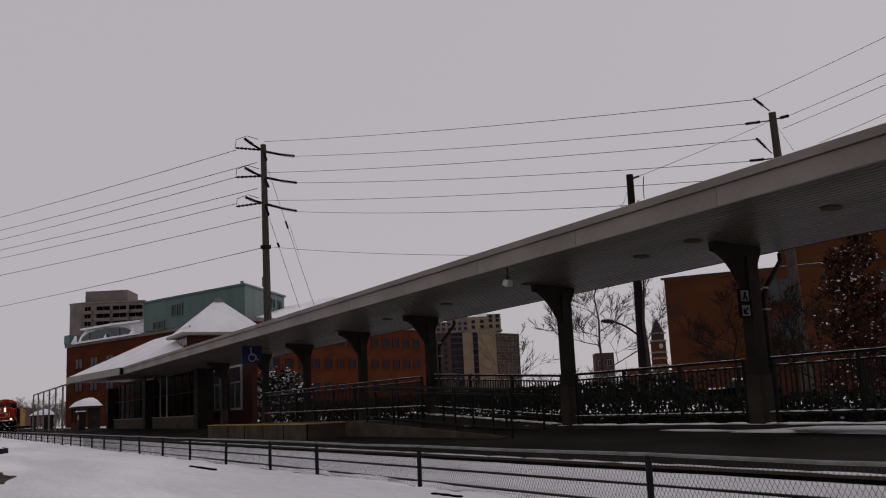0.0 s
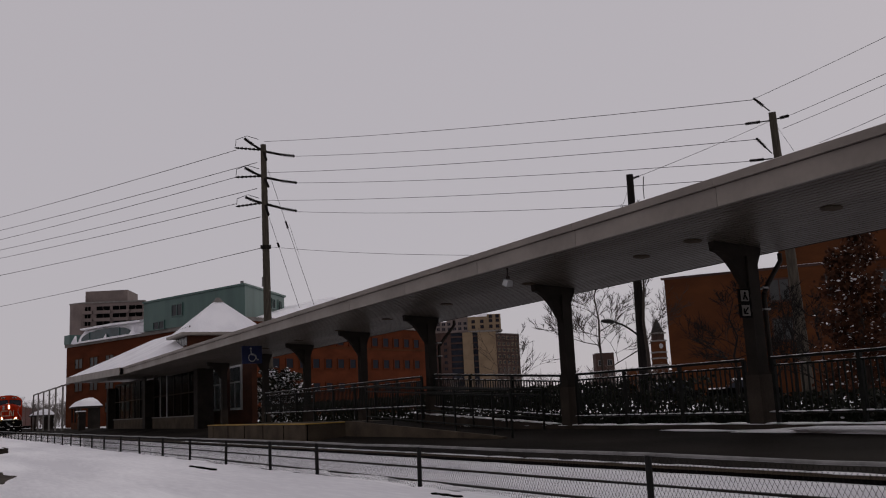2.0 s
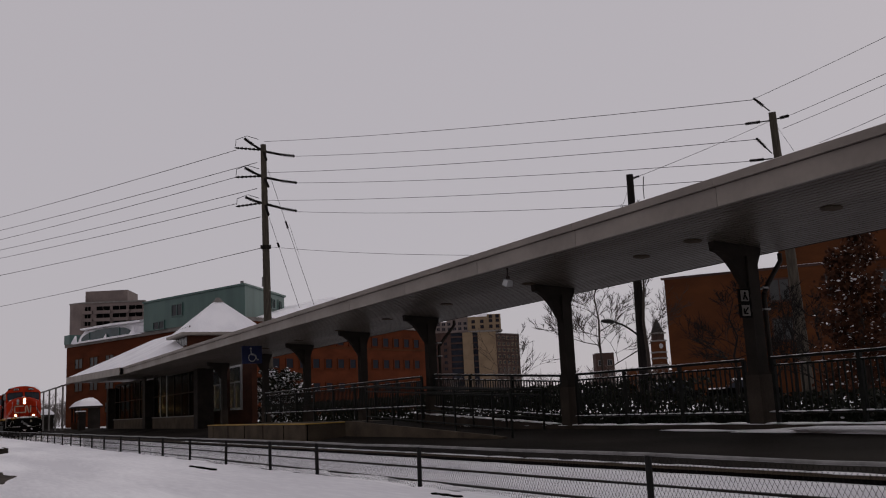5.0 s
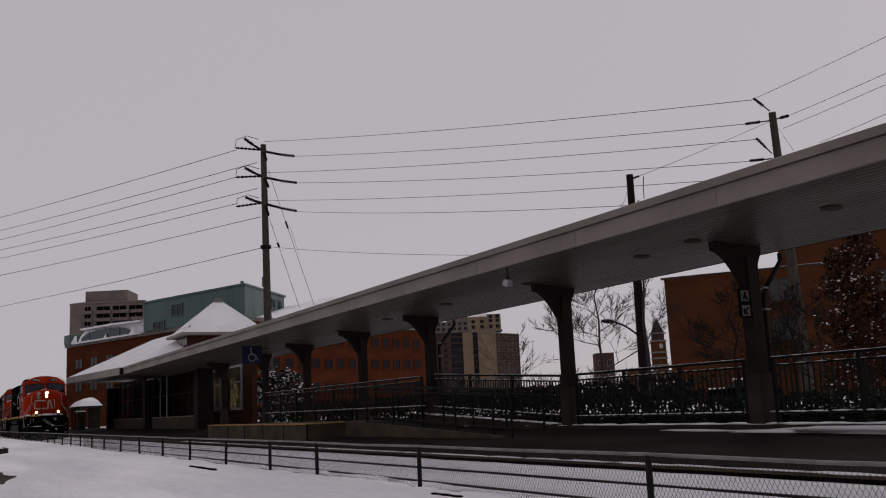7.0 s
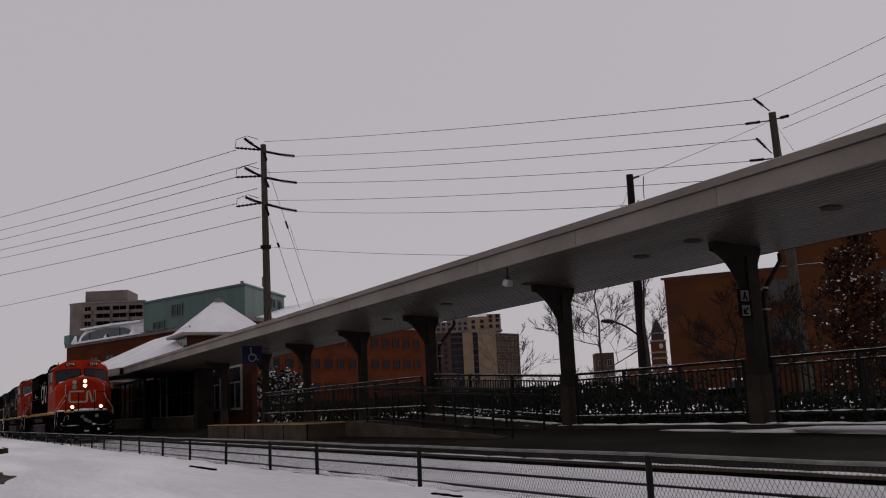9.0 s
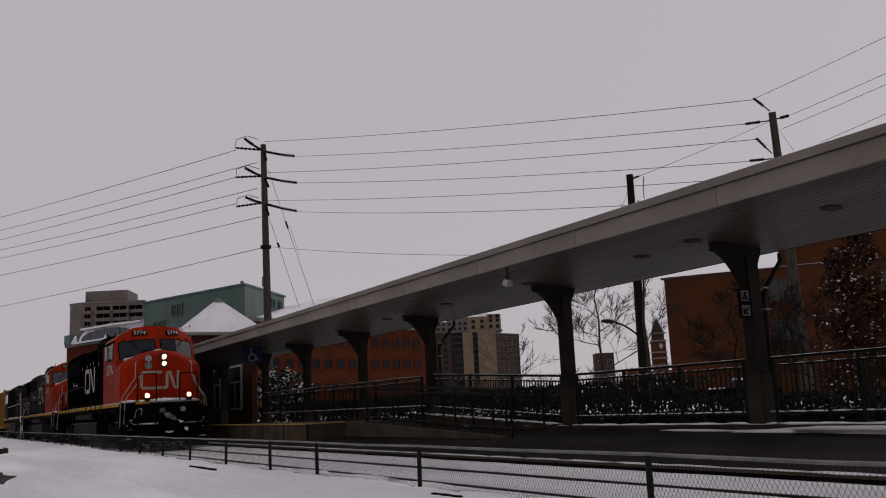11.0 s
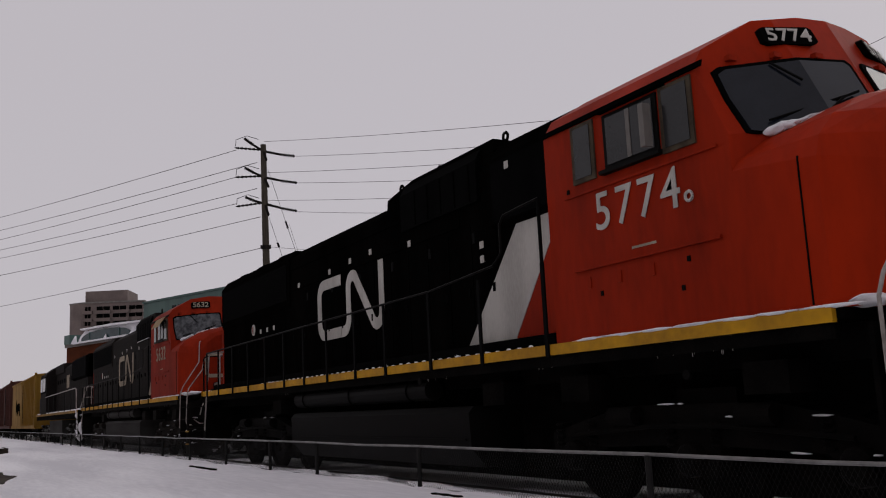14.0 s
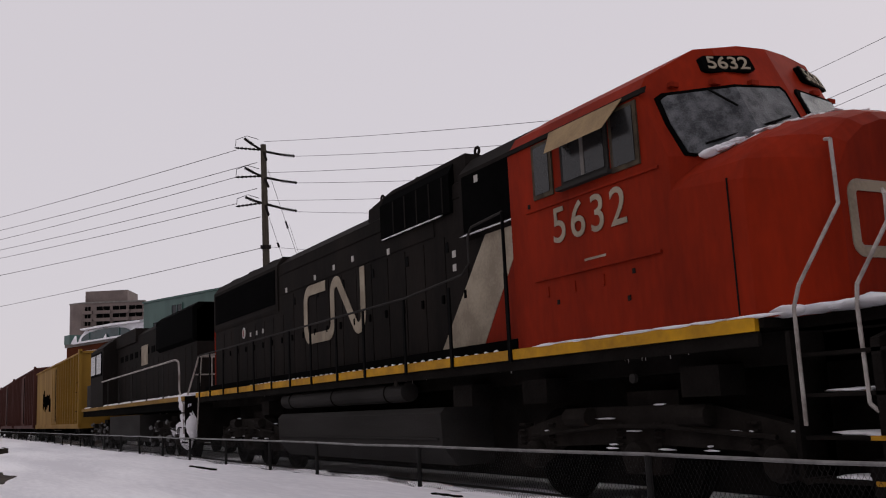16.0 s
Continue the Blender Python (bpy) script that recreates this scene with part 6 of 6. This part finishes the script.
# ---- poles and wires ----
def wire(p, q, sag, parent, r=0.02, n=10):
    pts = []
    for k in range(n + 1):
        t = k / n
        c = Vector(p).lerp(Vector(q), t)
        c.z -= 4 * sag * t * (1 - t)
        pts.append(c)
    return part("wire", pipe(pts, r, 4), WIRE, parent)


def insulator(bm, p, q, r=0.16):
    p, q = Vector(p), Vector(q)
    n = 7
    for k in range(n):
        a = p.lerp(q, (k + 0.15) / n)
        b = p.lerp(q, (k + 0.75) / n)
        rd(bm, a, b, r, r * 0.55, 8)
    rd(bm, p, q, r * 0.4, seg=6)


def ray(x, y, depth):
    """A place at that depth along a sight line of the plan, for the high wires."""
    u, v = (x - 784) / 1643.0, (441 - y) / 1643.0
    m = VIEW.to_3x3()
    return Vector(EYE) + (m @ Vector((u, v, -1))) * depth


def build_poles():
    p = thing("utility_pole", "tall grey utility pole with three tiers of insulators", "utility pole")
    top, low = ray(466, 256, 74), ray(474, 565, 74)
    d = (low - top) / (low.z - top.z)
    foot = top - d * (top.z - 0.2)
    part("shaft", rod(foot, top, 0.36, 0.22, 14), POLEWOOD, p)
    ends = [((432, 245), (522, 277), 268), ((433, 297), (526, 324), 314), ((434, 349), (526, 374), 361)]
    for (l, r, yc) in ends:
        c = ray(466 + (yc - 256) * 0.026, yc, 74)
        L, R = ray(*l, 74), ray(*r, 74)
        for tip in (L, R):
            arm = bmesh.new()
            knee = c.lerp(tip, 0.55) + Vector((0, 0, -0.05))
            rd(arm, c, knee, 0.11, 0.09)
            insulator(arm, knee, tip, 0.15)
            part("insulator_arm", arm, POLEDARK, p)
        st = bmesh.new()
        insulator(st, c + Vector((0, 0, 0.1)), ray(l[0] - 16, l[1] + 17, 77), 0.11)
        part("strain_insulator", st, POLEDARK, p)
        st = bmesh.new()
        insulator(st, c, ray(r[0] - 50, r[1] + 8, 73), 0.11)
        part("strain_insulator", st, POLEDARK, p)
        part("jumper_loop", pipe([ray(l[0] - 15, l[1] + 14, 76), ray(l[0] - 14, l[1] + 3, 75), ray(l[0] + 5, l[1] - 4, 74.5), ray(l[0] + 25, l[1] + 2, 74)], 0.025, 5), POLEDARK, p)
    band_ = bmesh.new()
    rd(band_, ray(470.5, 434, 74), ray(470.7, 441, 74), 0.42, seg=12)
    part("pole_band", band_, POLEDARK, p)

    p1 = thing("wooden_pole", "dark wooden pole with side insulators", "utility pole", "wooden poles")
    a, b = ray(1366, 199, 45), ray(1376, 275, 45)
    low = ray(1424, 640, 45)
    foot = low - (a - low) / (a.z - low.z) * (low.z - 0.2)
    part("shaft", rod(foot, a, 0.3, 0.17, 12), POLEWOOD, p1)
    for q, r in (((1362, 197), (1333, 174)), ((1362, 214), (1318, 220)), ((1366, 272), (1338, 245)), ((1368, 281), (1326, 285)), ((1370, 212), (1396, 205))):
        bm = bmesh.new()
        q3, r3 = ray(*q, 45), ray(*r, 45)
        rd(bm, q3, q3.lerp(r3, 0.4), 0.03)
        insulator(bm, q3.lerp(r3, 0.4), r3, 0.09)
        part("insulator", bm, POLEDARK, p1)
    p2 = thing("wooden_pole", "dark wooden pole carrying a curved street lamp", "utility pole", "wooden poles")
    a, b = ray(1114, 309, 41), ray(1139, 650, 41)
    d = (b - a) / (b.z - a.z)
    part("shaft", rod(a - d * (a.z - 0.2), a, 0.24, 0.15, 12), POLEDARK, p2)
    bm = bmesh.new()
    insulator(bm, ray(1120, 316, 41), ray(1131, 312, 41), 0.06)
    part("insulator", bm, POLEDARK, p2)
    part("lamp_arm", pipe([ray(1130, 594, 41), ray(1118, 585, 41), ray(1104, 576, 40.8), ray(1086, 570, 40.6)], 0.045), GALV_DARK, p2)
    hd = ray(1076, 569, 40.6)
    bm = bmesh.new()
    bmesh.ops.create_icosphere(bm, subdivisions=2, radius=1, matrix=Matrix.LocRotScale(hd, Euler((0, 0.1, radians(60))), (0.33, 0.16, 0.1)))
    part("lamp_head", bm, GALV_DARK, p2, "cobra-head street lamp, unlit", smooth=True)
    part("drop_wire", pipe([ray(1139, 313, 41), ray(1138, 330, 41), ray(1140, 352, 41)], 0.02, 5), POLEDARK, p2)

    w = thing("overhead_wires", "thin overhead wires strung between the poles", "overhead wires", kind="stuff")
    for a, b in (((468, 251), (1333, 177)), ((524, 277), (1318, 220)), ((472, 306), (1340, 247)), ((526, 324), (1326, 286)), ((472, 355), (1245, 321)), ((526, 375), (1150, 362))):
        wire(ray(*a, 74), ray(*b, 45 if b[0] > 1300 else 47), 0.25, w, 0.02)
    wire(ray(474, 437, 74), ray(900, 452, 55), 0.2, w, 0.019)
    for a, b in (((418, 266), (-260, 448)), ((455, 288), (-260, 466)), ((418, 314), (-260, 482)), ((455, 334), (-260, 494)), ((418, 361), (-260, 506)), ((462, 384), (-260, 535)), ((464, 439), (-260, 590))):
        wire(ray(*a, 74), ray(*b, 150), 0.5, w, 0.028)
    for a, b in (((1333, 176), (1700, 0)), ((1396, 205), (1700, 69)), ((1385, 228), (1700, 90)), ((1450, 253), (1700, 140))):
        wire(ray(*a, 45), ray(*b, 36), 0.05, w, 0.013)
    wire(ray(1131, 312, 41), ray(1362, 215, 45), 0.05, w, 0.014)
    wire(ray(1376, 226, 45), ray(1405, 268, 44), 0.0, w, 0.008, 2)
    wire(ray(1113, 330, 41), ray(1103, 362, 41), 0.0, w, 0.008, 2)
    gw = thing("guy_wires", "guy wires with small insulators running down from the pole", "guy wires", kind="stuff")
    for a, b, m in (((476, 384), (530, 545), 0.3), ((474, 300), (560, 552), 0.38)):
        A, Bp = ray(*a, 74), ray(*b, 70)
        wire(A, Bp, 0, gw, 0.018, 3)
        bm = bmesh.new()
        insulator(bm, A.lerp(Bp, m), A.lerp(Bp, m + 0.05), 0.09)
        part("insulator", bm, POLEDARK, gw)
    A, Bp = ray(512, 398, 73), ray(530, 452, 72)
    wire(A, Bp, 0, gw, 0.012, 2)


build_poles()


# ---- trees and shrubs ----
def bare_tree(base, height, seed, label, spread=0.5, levels=5, girth=0.12, category="tree", name="bare_tree", start=0.3, bark=None):
    rng = random.Random(seed)
    t = thing(name, label, category, at=base)
    trunk, twigs = bmesh.new(), bmesh.new()
    pts = [Vector((0, 0, -0.2))]
    for k in range(7):
        pts.append(Vector((rng.uniform(-0.06, 0.06) * k, rng.uniform(-0.06, 0.06) * k, height * (k + 1) / 7)))
    for k in range(7):
        rd(trunk, pts[k], pts[k + 1], girth * (1 - k / 7.6), girth * (1 - (k + 1) / 7.6), 8)

    def grow(p, d, L, r, lv):
        q, r = p, max(r, 0.012)
        for s in range(2):
            d = (d + Vector((rng.uniform(-0.28, 0.28), rng.uniform(-0.28, 0.28), rng.uniform(-0.08, 0.22)))).normalized()
            n = q + d * L / 2
            rd(twigs, q, n, r * (1 - 0.25 * s), r * (0.75 - 0.25 * s), 5 if lv > 3 else 3)
            q = n
            if lv:
                for _ in range(2 if lv > 1 else 3):
                    side = (d + Vector((rng.uniform(-1, 1), rng.uniform(-1, 1), rng.uniform(-0.4, 0.6))) * 0.85).normalized()
                    grow(q, side, L * rng.uniform(0.5, 0.75), r * 0.55, lv - 1)

    for k in range(9):
        u = start + (1 - start) * k / 9
        i = min(6, int(u * 7))
        p = pts[i].lerp(pts[i + 1], u * 7 - i)
        a = k * 2.4 + rng.uniform(-0.4, 0.4)
        grow(p, Vector((math.cos(a), math.sin(a), rng.uniform(0.25, 0.8))).normalized(), height * spread * (1.1 - u) * rng.uniform(0.7, 1.1), girth * 0.4 * (1.1 - u * 0.7), levels - 3)
    part("trunk", trunk, bark or BARK, t)
    part("crown", twigs, bark or BARK, t, kind="stuff")
    return t


def leafy(base, height, radius, seed, label, material, count, snow, size=0.09, name="leafy_tree", cone=True, category="tree"):
    rng = random.Random(seed)
    t = thing(name, label, category, at=base)
    part("trunk", rod((0, 0, -0.2), (0, 0, height * 0.9), height * 0.022, 0.01), BARK, t)
    bm = bmesh.new()
    tips = []
    for k in range(70):
        u = rng.uniform(0.08, 0.97)
        a = rng.uniform(0, 2 * math.pi)
        R = radius * ((1 - u) ** 0.7 if cone else math.sqrt(max(0, 1 - (2 * u - 1) ** 2)) ** 0.8) * rng.uniform(0.65, 1.15) + 0.1
        p, q = Vector((0, 0, height * u)), Vector((R * math.cos(a), R * math.sin(a), height * u + R * rng.uniform(-0.1, 0.5)))
        rd(bm, p, q, 0.015, 0.004, 4)
        tips.append((p, q))
    part("limb", bm, BARK, t, kind="stuff")
    pts, white = [], []
    for k in range(count):
        p, q = rng.choice(tips)
        c = p.lerp(q, rng.uniform(0.35, 1.08)) + Vector((rng.gauss(0, 0.13), rng.gauss(0, 0.13), rng.gauss(0, 0.13))) * radius * 0.6
        (white if rng.random() < snow and (c.x * 0 + c.z) > 0.1 else pts).append(c)
    for nm, ps, m, s in (("crown", pts, material, size), ("snow_tufts", white, SNOW, size * (0.72 if cone else 0.9))):
        me = shards(ps, s, rng, nm == "snow_tufts")
        me.materials.append(m)
        ob = new(nm, me)
        ob.parent = t
        tagged(ob, "tufts of snow on the leaves" if nm == "snow_tufts" else "", kind="stuff" if nm == "snow_tufts" else "")
    return t


def build_plants():
    bare_tree((-39.9, 31.5, 0.2), 8.8, 3, "slender bare tree without leaves behind the railing", 0.36, 7, 0.1, start=0.25)
    bare_tree((-46.5, 30.5, 0.2), 5.2, 8, "low bare tree with drooping branches", 0.6, 5, 0.06, start=0.15)
    bare_tree((-31.0, 27.0, 0.2), 9.5, 12, "bare tree beside the wooden pole", 0.3, 5, 0.1, start=0.55)
    for k, (x, y, h) in enumerate(((-29.0, 30.0, 5.6), (-27.2, 31.5, 5.0), (-31.5, 34.0, 6.2), (-25.3, 31.0, 4.6))):
        bare_tree((x, y, 0.2), h, 20 + k, "bare brown shrub against the brick building", 0.42, 6, 0.08, "shrub", "bare_shrub", 0.1, POLEDARK)
    leafy((-19.55, 25.9, 0.2), 6.9, 1.75, 31, "pyramid-shaped tree with rust-brown leaves and snow tufts", LEAF, 12000, 0.09, 0.085)
    leafy((-16.2, 25.0, 0.2), 4.8, 1.1, 33, "smaller rust-brown leafy tree with snow tufts", LEAF, 3500, 0.07, 0.085)
    leafy((-58.8, 19.1, 0.2), 3.7, 1.15, 41, "evergreen shrub heavy with snow", NEEDLE, 4200, 0.32, 0.11, "evergreen_shrub", False, "shrub")
    leafy((-58.0, 20.4, 0.2), 3.5, 1.15, 42, "evergreen shrub heavy with snow", NEEDLE, 4200, 0.34, 0.11, "evergreen_shrub", False, "shrub")
    rng = random.Random(7)
    hedge = thing("hedge", "dark clipped hedge with specks of snow behind the railing", "hedge")
    pts = [(rng.uniform(-46, -1), rng.uniform(15.2, 17.2), rng.random() ** 0.8) for _ in range(24000)]
    pts = [(x, y, 0.3 + z * (1.25 if x < -17 else 0.75)) for x, y, z in pts]
    sn = [p for p in [(-46 + 45 * rng.random() ** 1.6, rng.uniform(15.1, 16.6), rng.uniform(0.4, 1.25)) for _ in range(270)] if p[0] < -21 or p[2] < 0.6]
    for nm, ps, m, s in (("foliage", pts, NEEDLE, 0.075), ("snow_tufts", sn, SNOW, 0.045)):
        me = shards(ps, s, rng)
        me.materials.append(m)
        ob = new(nm, me)
        ob.parent = hedge
        ob["kind"] = "stuff"
    part("hedge_core", box(-46, -1, 16.0, 16.9, 0.1, 0.7), NEEDLE, hedge)
    # far bare woods along the line
    woods = thing("far_woods", "distant bare winter woods along the line", "woods", kind="stuff")
    bm = bmesh.new()
    for k in range(700):
        x, y = rng.uniform(-420, -210), rng.uniform(2, 60)
        h = rng.uniform(3.5, 7)
        c = Vector((x, y, 0))
        rd(bm, c, c + Vector((rng.uniform(-0.5, 0.5), rng.uniform(-0.5, 0.5), h)), 0.08, 0.02, 3)
        for j in range(7):
            a, z = rng.uniform(0, 6.3), rng.uniform(0.3, 0.9) * h
            L = rng.uniform(0.15, 0.35) * h
            q = c + Vector((0, 0, z))
            e2 = q + Vector((math.cos(a) * L * 0.6, math.sin(a) * L * 0.6, L))
            rd(bm, q, e2, 0.045, 0.015, 3)
            for m in range(4):
                b = rng.uniform(0, 6.3)
                rd(bm, q.lerp(e2, 0.6), q.lerp(e2, 0.6) + Vector((math.cos(b), math.sin(b), 0.8)) * L * 0.5, 0.03, 0.012, 3)
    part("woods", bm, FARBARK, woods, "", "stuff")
    skyline = thing("far_tree_line", "distant grey tree line beyond the car park", "tree line", kind="stuff")
    bm = bmesh.new()
    for k in range(500):
        a = rng.uniform(1.9, 2.75)
        D = rng.uniform(170, 240)
        c = Vector((D * math.cos(a), D * math.sin(a), 0))
        h = rng.uniform(4, 7.5)
        rd(bm, c, c + Vector((0, 0, h)), 0.12, 0.03, 3)
        for j in range(6):
            b, z = rng.uniform(0, 6.3), rng.uniform(0.4, 0.9) * h
            rd(bm, c + Vector((0, 0, z)), c + Vector((math.cos(b) * 1.2, math.sin(b) * 1.2, z + 1.3)), 0.06, 0.02, 3)
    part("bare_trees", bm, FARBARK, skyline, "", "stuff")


build_plants()


def build_car(at, turn, material, label):
    c = thing("parked_car", label, "car", "parked cars", at=at)
    c.rotation_euler.z = radians(turn)
    side = [(-2.2, 0.35), (-2.25, 0.8), (-2.0, 0.95), (-1.3, 1.0), (-0.7, 1.0), (1.9, 0.98), (2.2, 0.85), (2.2, 0.35)]
    part("body", prism(side, "y", -0.86, 0.86), material, c, bevel=0.06)
    part("cabin", loft([[(-1.2, -0.8, 0.98), (1.7, -0.8, 0.98), (1.7, 0.8, 0.98), (-1.2, 0.8, 0.98)], [(-0.5, -0.65, 1.5), (1.3, -0.65, 1.5), (1.3, 0.65, 1.5), (-0.5, 0.65, 1.5)]]), PANE, c, "dark glass cabin", bevel=0.04)
    part("roof_snow", box(-0.55, 1.35, -0.66, 0.66, 1.49, 1.62), SNOW, c, "snow on the roof", bevel=0.05)
    part("bonnet_snow", box(-2.15, -1.2, -0.8, 0.8, 0.97, 1.05), SNOW, c, bevel=0.03)
    for x in (-1.4, 1.4):
        for y in (-0.85, 0.67):
            w = part("wheel", lathe([(0.001, -0.0), (0.3, 0.0), (0.33, 0.03), (0.33, 0.16), (0.3, 0.18), (0.001, 0.18)], 16), RUBBER, c)
            w.location = (x, y, 0.33)
            part("rim", lathe([(0.001, -0.012), (0.19, -0.012), (0.2, 0.005), (0.001, 0.005)], 14), GALV, w)


for k in range(5):
    build_car((-62 + 4.4 * k, 36 + 2.6 * k, 0.3), 55, (BLACK, TANK)[k % 2], ("black", "dark grey")[k % 2] + " parked car covered with snow")


# ---- what moves ----
PATH = [(0.0, -141.5), (3.5, -107.9), (7.0, -74.2), (9.0, -54.5), (11.3, -30.8), (12.5, -18.2), (13.3, -9.78), (13.8, -4.56), (14.3, 0.68), (14.5, 2.8), (15.0, 8.08), (15.3, 11.33), (16.0, 18.86)]


def along(t):
    """Where the train's front coupler is at t: a smooth cubic through its path."""
    return float(np.polyval(FIT, t - 8))


FIT = np.polyfit([a - 8 for a, _ in PATH], [b for _, b in PATH], 5)


def motions():
    for ob, off in TRAIN:
        rows = []
        for k in range(33):
            x = along(0.5 * k) + off
            rows.append((0.5 * k, pose(x, line_y(x), 0, 0, 0, line_turn(x - 10))))
        walk(ob, rows)
    steps = 237
    for w, x, r in SPIN:
        rows = []
        for k in range(steps + 1):
            t = 16.0 * k / steps
            t = round(t * FPS) / FPS
            rows.append((t, pose(x, 0, r, 0, math.degrees(along(t) / r) % 360, 0)))
        walk(w, rows)


motions()
